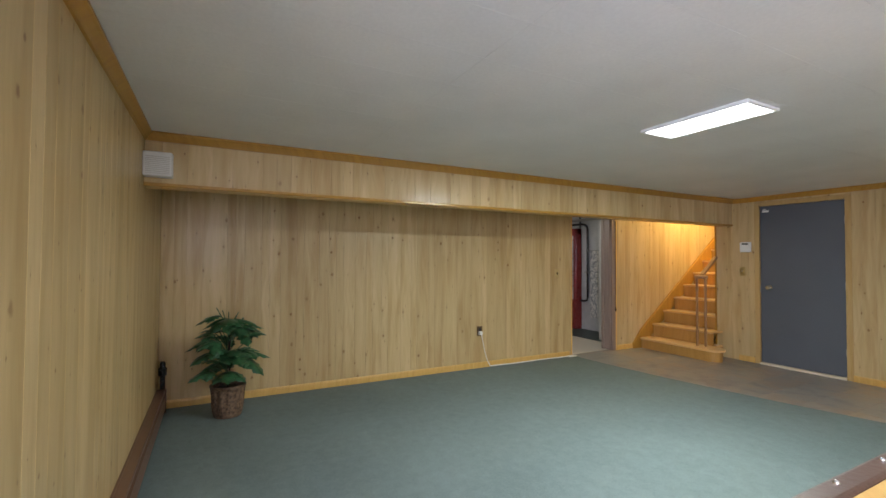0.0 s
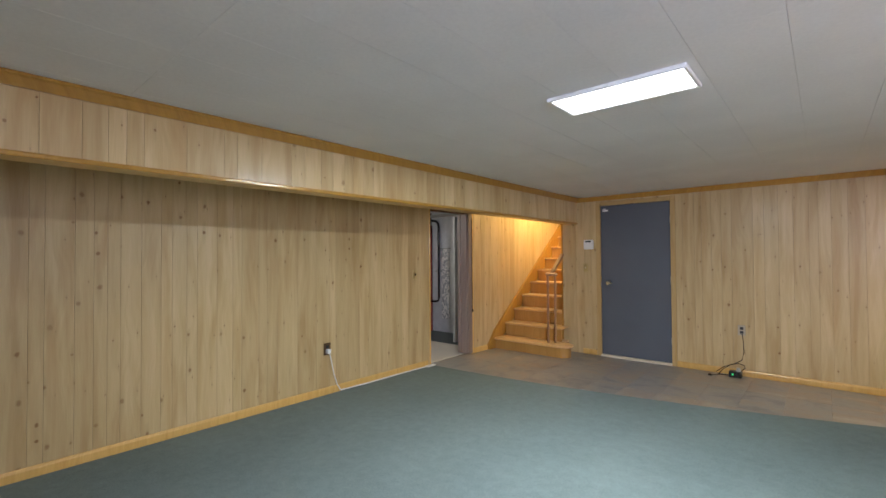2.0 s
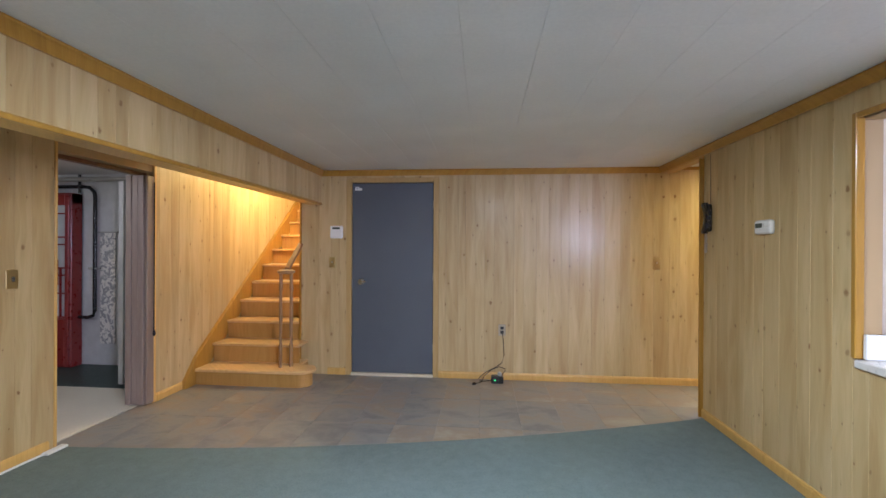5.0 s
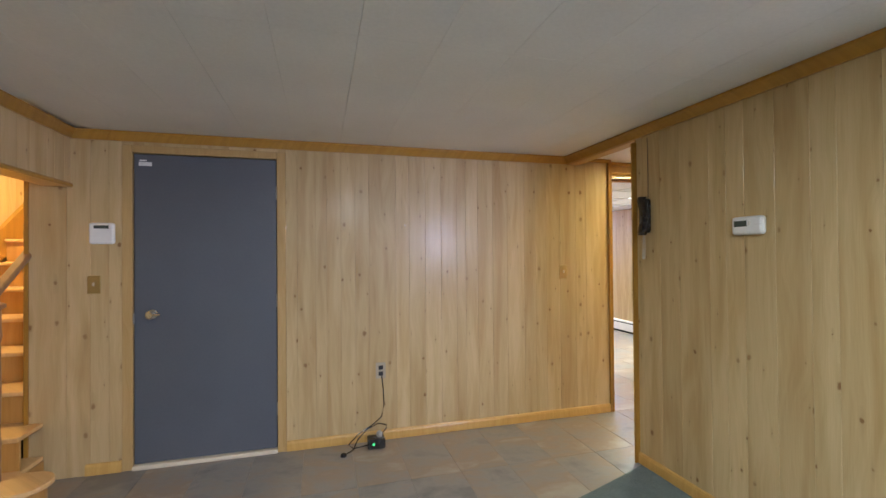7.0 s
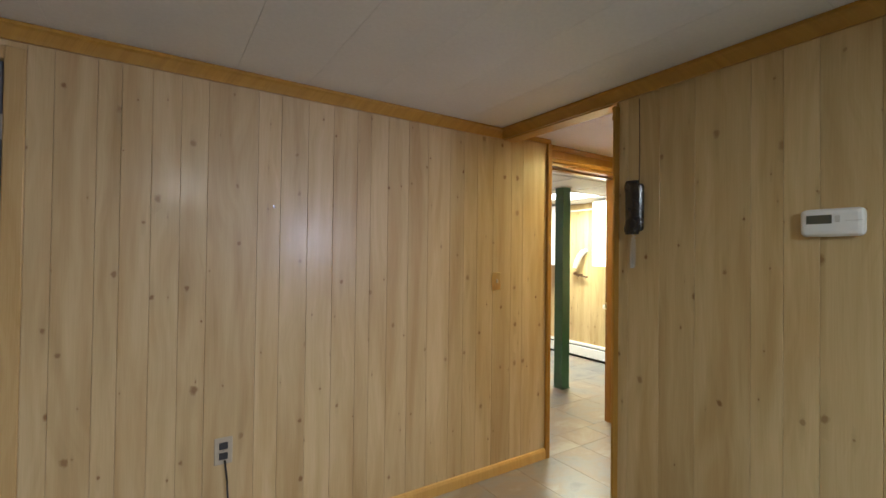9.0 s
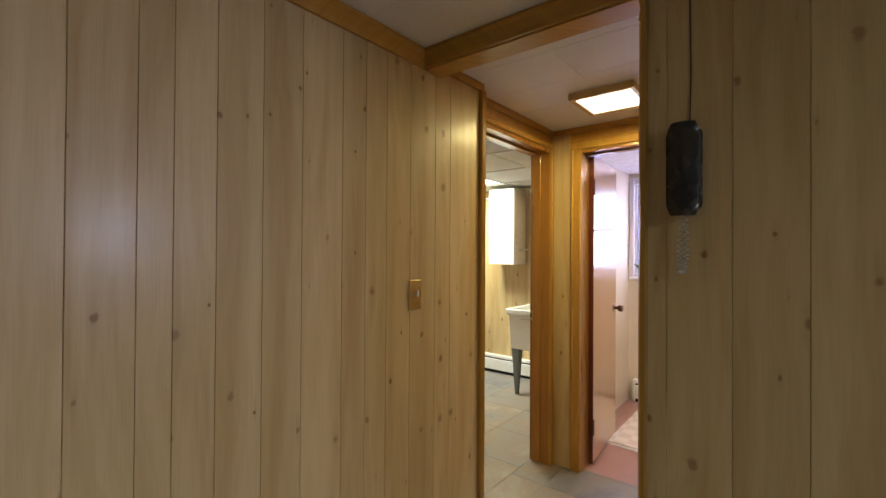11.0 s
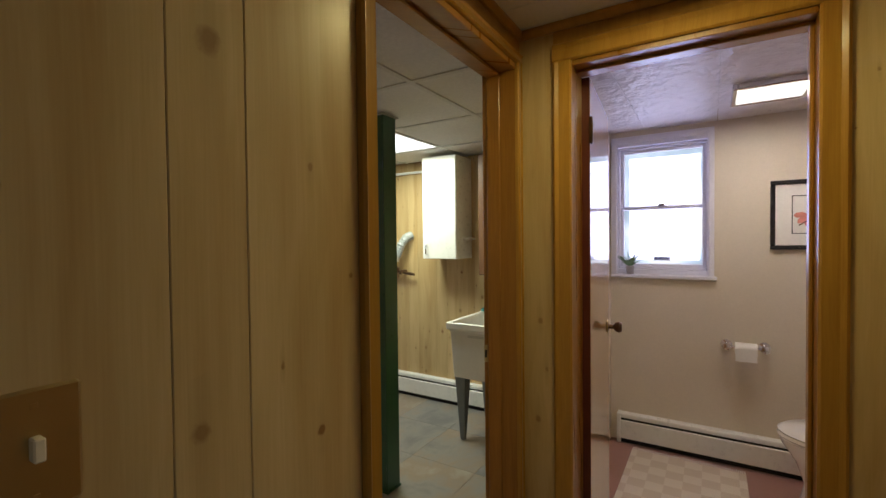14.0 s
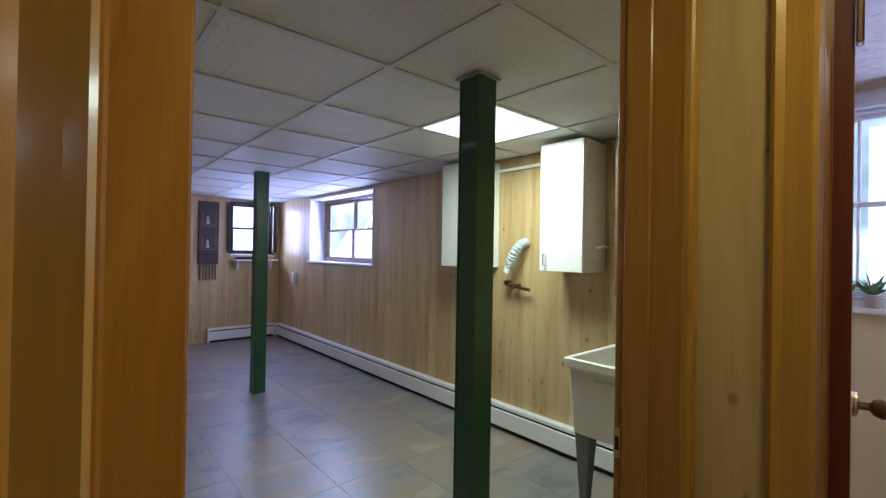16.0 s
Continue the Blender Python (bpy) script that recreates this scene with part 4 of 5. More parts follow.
alarm = thing("alarm_keypad", "white rounded alarm keypad with a dark display", "alarm keypad")
boxes("body", PLASTIC, alarm, (-2.905, -2.765, YD - 0.032, YD, 1.445, 1.58), bevel=0.02, seg=3)
boxes("display", DARKSCREEN, alarm, (-2.875, -2.795, YD - 0.0335, YD - 0.03, 1.543, 1.563))
thermo = thing("thermostat", "white wall thermostat with a grey display", "thermostat")
boxes("body", PLASTIC, thermo, (XR - 0.034, XR, 4.872, 5.035, 1.444, 1.534), bevel=0.017, seg=3)
boxes("display", DARKSCREEN, thermo, (XR - 0.0355, XR - 0.03, 4.95, 5.015, 1.485, 1.513))
boxes("button", GRID, thermo, (XR - 0.037, XR - 0.03, 4.93, 4.942, 1.49, 1.51), (XR - 0.036, XR - 0.03, 4.878, 4.918, 1.492, 1.494), bevel=0.001)

phone = thing("telephone", "black wall telephone with its handset hung up", "telephone")
boxes("cradle", BLACK, phone, (XR - 0.038, XR, 5.602, 5.688, 1.485, 1.702), bevel=0.018, seg=3)


def handset():
    bm = bmesh.new()
    rows = []
    for i in range(13):
        f = i / 12
        z = 1.472 + 0.24 * f
        bulge = 0.022 + 0.02 * abs(2 * f - 1) ** 2
        wide = (0.032 + 0.008 * abs(2 * f - 1) ** 1.5) * (0.75 if i in (0, 12) else 1)
        front = 0.047 - 0.013 * (1 - abs(2 * f - 1) ** 2) if 0 < i < 12 else 0.04
        ring = []
        for j in range(10):
            a = 2 * math.pi * j / 10
            ring.append(bm.verts.new((XR - front + 0.5 * bulge * math.cos(a), 5.643 + wide * math.sin(a), z)))
        rows.append(ring)
    for a, b in zip(rows, rows[1:]):
        for j in range(10):
            bm.faces.new((a[j], a[(j + 1) % 10], b[(j + 1) % 10], b[j]))
    bm.faces.new(rows[0])
    bm.faces.new(rows[-1])
    finish("handset", bm, BLACK, phone, 0, True)


handset()
coil = [(XR - 0.03 + 0.007 * math.cos(i * 1.9), 5.645 + 0.007 * math.sin(i * 1.9) + 0.008 * math.sin(i * 0.06), 1.478 - 0.155 * math.sin(math.pi * i / 95)) for i in range(96)]
tube("cord", painted("clear_cord", (0.55, 0.52, 0.46), 0.4), phone, coil, 0.0022, 5)
tube("line", painted("dark_cord", (0.08, 0.06, 0.05), 0.5), phone, [(XR - 0.003, 5.635, 1.66), (XR - 0.003, 5.632, 1.85), (XR - 0.003, 5.635, 2.09)], 0.002, 5)

nail = thing("wall_nail", "small bright nail head in the pine boards", "nail")
lathe("head", CHROME, nail, (-0.899, YD, 1.581), ((0.0022, 0), (0.0022, -0.008), (0.006, -0.009), (0.005, -0.011)), 10, axis="y")

adapter = thing("power_adapter", "black power supply with tangled cord on the floor", "power adapter")
boxes("case", BLACK, adapter, (-1.20, -1.08, YD - 0.155, YD - 0.06, 0.003, 0.07), bevel=0.006)
lathe("transformer", STEEL, adapter, (-1.115, YD - 0.1, 0.07), ((0.02, 0), (0.022, 0.02), (0.015, 0.035)), 12)
boxes("indicator", GREENLED, adapter, (-1.17, -1.155, YD - 0.1568, YD - 0.154, 0.03, 0.045))
tube("cord", BLACK, adapter, [(-1.085, YD - 0.012, 0.47), (-1.075, YD - 0.015, 0.38), (-1.07, YD - 0.02, 0.27), (-1.09, YD - 0.03, 0.18), (-1.16, YD - 0.05, 0.135), (-1.26, YD - 0.07, 0.09), (-1.33, YD - 0.09, 0.03), (-1.3, YD - 0.12, 0.012), (-1.2, YD - 0.11, 0.02)], 0.004)
tube("cord", BLACK, adapter, [(-1.1, YD - 0.06, 0.06), (-1.06, YD - 0.05, 0.1), (-1.06, YD - 0.06, 0.13), (-1.12, YD - 0.07, 0.15), (-1.2, YD - 0.08, 0.12), (-1.27, YD - 0.1, 0.06), (-1.3, YD - 0.14, 0.012), (-1.36, YD - 0.19, 0.008)], 0.004)
lathe("plug", BLACK, adapter, (-1.37, YD - 0.2, 0.003), ((0.02, 0), (0.02, 0.014), (0.012, 0.02)), 10)

speaker = thing("speaker_box", "small white speaker box mounted up in the corner", "speaker")
boxes("body", PLASTIC, speaker, (-3.005, -2.92, YS, YS + 0.165, 1.86, 2.02), bevel=0.006)
boxes("grille", GRID, speaker, *[(-2.921, -2.917, YS + 0.015, YS + 0.15, 1.875 + 0.012 * i, 1.881 + 0.012 * i) for i in range(10)])


def baseboard_heater(name, label, mat, axis, face, sign, a0, a1, h=0.19, d=0.065):
    t = thing(name, label, "heater")

    def cube(aa, ab, d0, d1, z0, z1):
        lo, hi = sorted((face + sign * d0, face + sign * d1))
        return (lo, hi, aa, ab, z0, z1) if axis == "x" else (aa, ab, lo, hi, z0, z1)
    boxes("back", mat, t, cube(a0, a1, 0.001, 0.012, 0.03, h))
    boxes("cover", mat, t, cube(a0, a1, d - 0.006, d, 0.035, h - 0.045), cube(a0, a1, d - 0.014, d - 0.006, h - 0.05, h - 0.043), bevel=0.002)
    boxes("hood", mat, t, cube(a0, a1, 0.012, d - 0.008, h - 0.008, h), cube(a0, a1, d - 0.014, d - 0.006, h - 0.028, h - 0.004), bevel=0.002)
    # near-black blocks: shade of the fin slot and of the gap at the floor
    boxes("fins", DARKGAP, t, cube(a0 + 0.01, a1 - 0.01, 0.013, d - 0.018, 0.04, h - 0.02))
    boxes("toe_shade", DARKGAP, t, cube(a0, a1, 0.005, d - 0.02, 0.002, 0.034))
    for e in (a0, a1):
        boxes("end_cap", mat, t, cube(e - 0.012, e + 0.012, 0.0, d + 0.004, 0.004, h + 0.003), bevel=0.003)
    return t


baseboard_heater("baseboard_heater", "brown enamelled baseboard heater on the pine wall", HEATBROWN, "y", YS, 1, -4.0, 1.2, 0.2, 0.07)
valve = thing("heater_valve", "black capped pipe standing at the heater's end", "valve")
lathe("pipe", BLACK, valve, (-4.04, YS + 0.04, 0.004), ((0.02, 0), (0.02, 0.3), (0.032, 0.31), (0.034, 0.37), (0.022, 0.385), (0.022, 0.42), (0.012, 0.43)), 12)


def potted_plant():
    px, py = -3.70, 0.42
    p = thing("potted_plant", "leafy green plant in a brown wicker basket", "plant")
    bm = bmesh.new()
    prof = [(0.105, 0.0), (0.115, 0.03), (0.12, 0.1), (0.122, 0.17), (0.13, 0.23), (0.142, 0.25), (0.14, 0.262), (0.125, 0.262), (0.118, 0.235)]
    n = 48
    rings = []
    for r, h in prof:
        rings.append([bm.verts.new((px + (r + (0.006 if i % 4 < 2 else -0.003) * (0.03 < h < 0.24)) * math.cos(2 * math.pi * i / n), py + (r + (0.006 if i % 4 < 2 else -0.003) * (0.03 < h < 0.24)) * math.sin(2 * math.pi * i / n), 0.005 + h)) for i in range(n)])
    for a, b in zip(rings, rings[1:]):
        for i in range(n):
            bm.faces.new((a[i], a[(i + 1) % n], b[(i + 1) % n], b[i]))
    bm.faces.new(rings[0])
    finish("basket", bm, WICKER, p, 0, False)
    lathe("soil", SOIL, p, (px, py, 0.2), ((0.112, 0), (0.112, 0.03), (0.06, 0.04)), 20)
    dice = random.Random(11)
    stems = []
    for k in range(33):
        a = k * 2.4 + dice.uniform(-0.3, 0.3)
        level = 0.1 + 0.56 * ((k * 10) % 33) / 32
        reach = 0.175 - 0.08 * max(0, level - 0.3) / 0.36 + dice.uniform(-0.03, 0.03)
        base = Vector((px, py, 0.25 + level * 0.62))
        tip = Vector((px + reach * math.cos(a), py + reach * math.sin(a), 0.31 + level * 0.9 + dice.uniform(-0.02, 0.04)))
        stems.append((base, tip, a))
        mid = (base + tip) / 2 + Vector((0, 0, 0.035))
        tube("stem", LEAF, p, [base, mid, tip], 0.004, 5)
    tube("trunk", SOIL, p, [(px, py, 0.22), (px + 0.01, py, 0.45), (px, py + 0.01, 0.72)], 0.009, 6)
    bm = bmesh.new()
    for base, tip, a in stems:          # deeply notched blades
        for turn, size in ((0, 0.19), (0.85, 0.15), (-0.85, 0.15)):
            d = Vector((math.cos(a + turn), math.sin(a + turn), -0.02 + dice.uniform(-0.35, 0.35))).normalized()
            s = d.cross(Vector((0, 0, 1))).normalized()
            u = s.cross(d)
            o = base.lerp(tip, 0.75)
            length = size * dice.uniform(0.85, 1.15)
            left, mid, right = [], [], []
            for i in range(9):
                f = i / 8
                c = o + d * (length * f) - Vector((0, 0, 1)) * (0.075 * f * f)
                wv = length * 0.42 * math.sin(math.pi * min(1, f * 0.93 + 0.07)) ** 0.7 * (0.62 if i % 2 else 1.0)
                mid.append(bm.verts.new(c))
                left.append(bm.verts.new(c + s * wv - u * wv * 0.25))
                right.append(bm.verts.new(c - s * wv - u * wv * 0.25))
            for i in range(8):
                bm.faces.new((left[i], left[i + 1], mid[i + 1], mid[i]))
                bm.faces.new((mid[i], mid[i + 1], right[i + 1], right[i]))
    ob = finish("leaves", bm, LEAF, p, 0, True)
    sol = ob.modifiers.new("thick", "SOLIDIFY")
    sol.thickness = 0.0012


potted_plant()


def staircase():
    s = thing("staircase", "varnished oak stairs with a bullnose first step", "staircase")
    x0, x1, run, rise = XW + 0.012, -3.24, 0.255, 0.195
    for k in range(1, 15):
        z = 0.16 + rise * (k - 1)
        y = 6.085 + run * (k - 1)
        if k == 1:
            continue
        xr = x1 + (0.09 if y < YD - 0.1 else 0)
        # darker riser under lighter tread, shading painted in
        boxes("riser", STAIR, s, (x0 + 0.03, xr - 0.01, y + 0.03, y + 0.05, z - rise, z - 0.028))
        boxes("tread", TREAD, s, (x0 + 0.03, xr, y, y + run + 0.04, z - 0.028, z), bevel=0.008, seg=2)

    def rounded(name, z0, z1, inset):
        bm = bmesh.new()
        out = [(x0 + 0.03, 6.56), (x0 + 0.03, 6.06 + inset)]
        cx, cy, r = -3.06 - inset * 0.2, 6.2, 0.14 - inset
        out += [(cx + r * math.sin(t), cy - r * math.cos(t)) for t in [math.pi * i / 14 for i in range(15)]]
        out += [(-3.14, cy + r)]
        out += [(-3.14, 6.56)]
        lo = [bm.verts.new((x, y, z0)) for x, y in out]
        hi = [bm.verts.new((x, y, z1)) for x, y in out]
        n = len(out)
        for i in range(n):
            bm.faces.new((lo[i], lo[(i + 1) % n], hi[(i + 1) % n], hi[i]))
        bm.faces.new(lo)
        bm.faces.new(hi)
        finish(name, bm, TREAD if inset == 0 else STAIR, s, 0.005 if inset == 0 else 0)
    rounded("tread", 0.132, 0.16, 0)
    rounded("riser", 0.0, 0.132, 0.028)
    bm = bmesh.new()                    # skirt board up the panelled wall
    slope = rise / run
    pts = [(5.93, 0.0), (6.1, 0.0), (9.65, 0.0 + slope * 3.55), (9.65, 0.27 + slope * 3.55), (6.1, 0.27), (5.93, 0.07)]
    a = [bm.verts.new((x0 - 0.008, y, z)) for y, z in pts]
    b = [bm.verts.new((x0 + 0.03, y, z)) for y, z in pts]
    for i in range(6):
        bm.faces.new((a[i], a[(i + 1) % 6], b[(i + 1) % 6], b[i]))
    bm.faces.new(a)
    bm.faces.new(b)
    finish("skirt_board", bm, TRIM, s, 0.003)
    boxes("landing", STAIR, s, (x0, x1, 6.085 + run * 14, 10.3, 2.65, 2.69))
    for x, y in ((-3.275, 6.2), (-3.195, 6.26)):
        lathe("baluster", RAILWOOD, s, (x, y, 0.16), ((0.016, 0), (0.016, 0.18), (0.02, 0.2), (0.013, 0.24), (0.017, 0.5), (0.013, 0.74), (0.02, 0.78), (0.016, 0.82), (0.016, 0.93)), 12)
    lathe("newel_cap", RAILWOOD, s, (-3.235, 6.23, 1.085), ((0.065, 0), (0.085, 0.012), (0.085, 0.03), (0.06, 0.042)), 18)
    bm = bmesh.new()
    a0, a1 = Vector((-3.235, 6.25, 1.13)), Vector((-3.262, 9.2, 1.13 + slope * 2.9))
    pr = [(-0.025, -0.02), (0.025, -0.02), (0.03, 0.0), (0.022, 0.02), (-0.022, 0.02), (-0.03, 0.0)]
    ra = [bm.verts.new(a0 + Vector((p, 0, q))) for p, q in pr]
    rb = [bm.verts.new(a1 + Vector((p, 0, q))) for p, q in pr]
    for i in range(6):
        bm.faces.new((ra[i], ra[(i + 1) % 6], rb[(i + 1) % 6], rb[i]))
    bm.faces.new(ra)
    bm.faces.new(rb)
    finish("handrail", bm, RAILWOOD, s, 0.004)


staircase()
bulb = thing("wall_lamp", "warm bulb glowing above the staircase", "lamp")
lathe("base", BRASS, bulb, (-3.55, 7.15, 4.22), ((0.05, 0.08), (0.05, 0.06), (0.015, 0.05), (0.008, -1.6)), 14)
lathe("globe", BULB, bulb, (-3.55, 7.15, 2.62), ((0.01, 0.03), (0.045, 0.02), (0.055, -0.02), (0.035, -0.06), (0.005, -0.07)), 14)

# accordion door folded at the utility opening
acc = thing("accordion_door", "grey-brown vinyl accordion door folded open", "accordion door")
boxes("fold", GREYWOOD, acc, *[(XW - 0.175 + 0.055 * i, XW - 0.122 + 0.055 * i, 5.475 + 0.006 * (i % 2), 5.565, 0.01, 1.95) for i in range(3)], bevel=0.004)
boxes("lead_post", GREYWOOD, acc, (XW - 0.01, XW + 0.012, 5.49, 5.572, 0.01, 1.95), bevel=0.004)
boxes("track", BROWNWOOD, acc, (XW - 0.11, XW - 0.06, 4.72, 5.57, 1.95, 1.98))
tube("pull_cord", BLACK, acc, [(XW + 0.016, 5.565, 1.9), (XW + 0.016, 5.566, 1.2), (XW + 0.016, 5.565, 0.62)], 0.004, 6)
lathe("toggle", BLACK, acc, (XW + 0.017, 5.565, 0.58), ((0.008, 0), (0.014, 0.02), (0.006, 0.05)), 8)

# ---- utility room ----
def lattice_cabinet():
    c = thing("lattice_cabinet", "tall red lacquered cabinet with lattice doors", "cabinet")
    x0, x1, y0, y1, h = -6.7, -5.82, 6.45, 6.62, 1.94
    boxes("body", RED, c, (x0, x1, y0 + 0.03, y1, 0.005, 0.55), (x0, x0 + 0.04, y0 + 0.03, y1, 0.55, h), (x1 - 0.04, x1, y0 + 0.03, y1, 0.55, h), (x0, x1, y0 + 0.03, y1, h - 0.12, h), (x0, x1, y1 - 0.02, y1, 0.55, h - 0.12), bevel=0.006)
    boxes("back_panel", UTILWALL, c, (x0 + 0.04, x1 - 0.04, y0 + 0.06, y0 + 0.07, 0.55, h - 0.12))
    for xa in (x0, (x0 + x1) / 2):
        xb = xa + (x1 - x0) / 2
        bars = []
        for z in (0.56, 0.82, 1.02, 1.1, 1.36, 1.44, 1.7):
            bars.append((xa + 0.05, xb - 0.05, y0 + 0.008, y0 + 0.024, z, z + 0.016))
        for i, f in enumerate((0.25, 0.5, 0.75)):
            xx = xa + (xb - xa) * f
            bars.append((xx - 0.008, xx + 0.008, y0 + 0.006, y0 + 0.022, 0.56 if i != 1 else 0.83, 1.1 if i != 1 else 1.36))
        bars += [(xa + 0.1, xa + 0.3, y0 + 0.006, y0 + 0.022, 0.92, 0.936), (xa + 0.14, xa + 0.156, y0 + 0.006, y0 + 0.022, 0.7, 0.92), (xa + 0.28, xa + 0.296, y0 + 0.006, y0 + 0.022, 0.92, 1.2)]
        tagged(boxes("lattice", RED, c, *bars), "", "", "", "stuff")
        boxes("stile", RED, c, (xa + 0.005, xa + 0.05, y0, y0 + 0.028, 0.02, h - 0.02), (xb - 0.05, xb - 0.005, y0, y0 + 0.028, 0.02, h - 0.02), (xa + 0.05, xb - 0.05, y0, y0 + 0.028, h - 0.14, h - 0.02), (xa + 0.05, xb - 0.05, y0, y0 + 0.028, 0.02, 0.54), bevel=0.004)


lattice_cabinet()
pipes = thing("pipe_run", "black pipe bending down the utility wall", "pipe")
tube("pipe", BLACK, pipes, [(-6.6, 6.58, 2.02), (-5.8, 6.58, 2.02), (-5.70, 6.58, 2.01), (-5.64, 6.58, 1.96), (-5.63, 6.58, 1.9), (-5.63, 6.58, 0.62), (-5.65, 6.58, 0.57), (-5.71, 6.58, 0.55), (-5.95, 6.58, 0.55)], 0.02, 10)
tube("bracket", STEEL, pipes, [(-5.70, 6.575, 1.1), (-5.56, 6.575, 1.1)], 0.012, 8)
tube("drop", BLACK, pipes, [(-5.84, 6.6, 1.95), (-5.84, 6.6, 2.16)], 0.015, 8)
util_pipe = thing("ceiling_pipe", "pale pipe under the utility ceiling", "pipe")
tube("pipe", STEEL, util_pipe, [(-7.3, 6.5, 2.09), (-4.35, 6.5, 2.09)], 0.025, 10)
# thin strip and rod, added to carry the painted light pattern on the wall
light_spots = thing("light_pattern_strip", "mottled strip painted as patterned light falling on the wall", "wall hanging")
boxes("cloth", LIGHTSPOTS, light_spots, (-5.6, -5.42, 6.618, 6.628, 0.25, 1.5))
boxes("rod", STEEL, light_spots, (-5.63, -5.39, 6.612, 6.634, 1.5, 1.515))
post_white = thing("door_leaf", "pale grey door standing open in the utility room", "door")
boxes("leaf", UTILWALL, post_white, (-4.78, -4.74, 5.97, 6.6, 0.02, 1.98), bevel=0.003)
boxes("edge", UTILWALL, post_white, (-4.785, -4.735, 5.955, 5.97, 0.02, 1.98), bevel=0.002)
ub = thing("ceiling_bulb", "bare bulb in a holder on the utility ceiling", "lamp")
lathe("holder", PLASTIC, ub, (-5.1, 4.6, 2.06), ((0.05, 0.1), (0.045, 0.07), (0.022, 0.06), (0.022, 0.0)), 14)
lathe("bulb", BULB, ub, (-5.1, 4.6, 1.96), ((0.012, 0.1), (0.03, 0.06), (0.032, 0.03), (0.015, 0.0)), 14)

# ---- bar ----
bar = thing("bar_counter", "pine bar with a padded brown edge and nail heads", "bar")
boxes("front", TRIM, bar, (0.06, 0.44, 1.22, 3.0, 0.005, 0.8), bevel=0.004)
boxes("top", BASE, bar, (0.014, 0.5, 1.2, 3.05, 0.8, 0.828), bevel=0.004)
boxes("padded_edge", PAD, bar, (-0.046, 0.014, 1.2, 3.05, 0.775, 0.832), bevel=0.012, seg=3)
bm = bmesh.new()
for i in range(8):
    bmesh.ops.create_uvsphere(bm, u_segments=8, v_segments=5, radius=0.008, matrix=Matrix.Translation((-0.022, 1.29 + 0.245 * i, 0.832)))
tagged(finish("nail_heads", bm, CHROME, bar, 0, True), "", "", "", "stuff")
shelf = thing("counter", "pale laminate counter in the bar opening", "counter")
boxes("top", COUNTER, shelf, (XR - 0.02, 1.1, 3.1, 4.286, 0.79, 0.83), bevel=0.006)
boxes("splash", WHITE, shelf, (XR + 0.02, 1.1, 4.262, 4.284, 0.832, 0.95), bevel=0.003)
structure(boxes("wall_nook", BATHWALL, None, (1.1, 1.2, 3.0, 4.4, 0, CEIL)), "pale wall at the back of the bar nook", "wall")

# ---- hall ----
closet = thing("closet_door", "varnished flush pine closet door, closed", "door")
boxes("leaf", CLOSETWOOD, closet, (0.515, 0.925, YR - 0.006, YR + 0.002, 0.012, 2.01), bevel=0.002)
casing(closet, "y", YR - B, 1, 0.512, 0.928, 2.012)
for z in (0.25, 1.05, 1.66):
    boxes("hinge", BRONZE, closet, (0.918, 0.938, YR + 0.002, YR + 0.016, z - 0.045, z + 0.045), bevel=0.003)


def bath_door():
    d = thing("bathroom_door", "glossy varnished flush door standing wide open", "door", place=(XH + 0.136, 6.452, 0))
    d.rotation_euler[2] = radians(5)
    boxes("leaf", DOORWOOD, d, (0.004, 0.63, -0.018, 0.018, 0.012, 2.0), bevel=0.002)
    boxes("edge", DOOREDGE, d, (-0.003, 0.003, -0.017, 0.017, 0.012, 2.0))
    for z in (0.25, 1.8):
        boxes("hinge", BRONZE, d, (-0.022, 0.006, -0.03, -0.019, z - 0.05, z + 0.05), bevel=0.003)
    lathe("knob", BRONZE, d, (0.55, -0.018, 0.965), ((0.03, 0), (0.028, -0.006), (0.011, -0.01), (0.011, -0.03), (0.022, -0.038), (0.028, -0.055), (0.02, -0.068)), 16, axis="y")
    lathe("knob", BRONZE, d, (0.55, 0.018, 0.965), ((0.03, 0), (0.028, 0.006), (0.011, 0.01), (0.011, 0.03), (0.022, 0.038), (0.028, 0.055), (0.02, 0.068)), 16, axis="y")
    for z in (1.6, 1.53):
        lathe("robe_hook", BLACK, d, (0.34, 0.018, z), ((0.02, 0), (0.018, 0.008), (0.009, 0.014), (0.012, 0.035), (0.02, 0.042), (0.014, 0.05)), 12, axis="y")
    tube("hook_cord", BLACK, d, [(0.34, 0.05, 1.53), (0.345, 0.058, 1.48), (0.34, 0.056, 1.44), (0.33, 0.064, 1.40)], 0.003, 6)
    lathe("rose", BRASS, d, (0.55, -0.019, 0.965), ((0.034, 0), (0.032, -0.005)), 16, axis="y")


bath_door()

# ---- bathroom ----
baseboard_heater("baseboard_heater", "white enamelled baseboard heater in the bathroom", WHITE, "x", XE - 0.004, -1, 4.85, 6.585, 0.2, 0.065)
rug = thing("bath_rug", "cream checked cotton rug with fringed ends", "rug")
boxes("weave", RUG, rug, (2.42, 3.37, 5.87, 6.49, 0.001, 0.009), bevel=0.003)
bm = bmesh.new()
dice = random.Random(3)
for i in range(60):
    y = 5.875 + 0.61 * i / 59
    e = dice.uniform(-0.008, 0.008)
    for xa, xb in ((2.42, 2.375 + e), (3.37, 3.41 + e)):
        lo, hi = min(xa, xb), max(xa, xb)
        add_box(bm, lo, hi, y - 0.0022, y + 0.0022 , 0.001, 0.005)
tagged(finish("fringe", bm, PAPER, rug), "", "", "", "stuff")


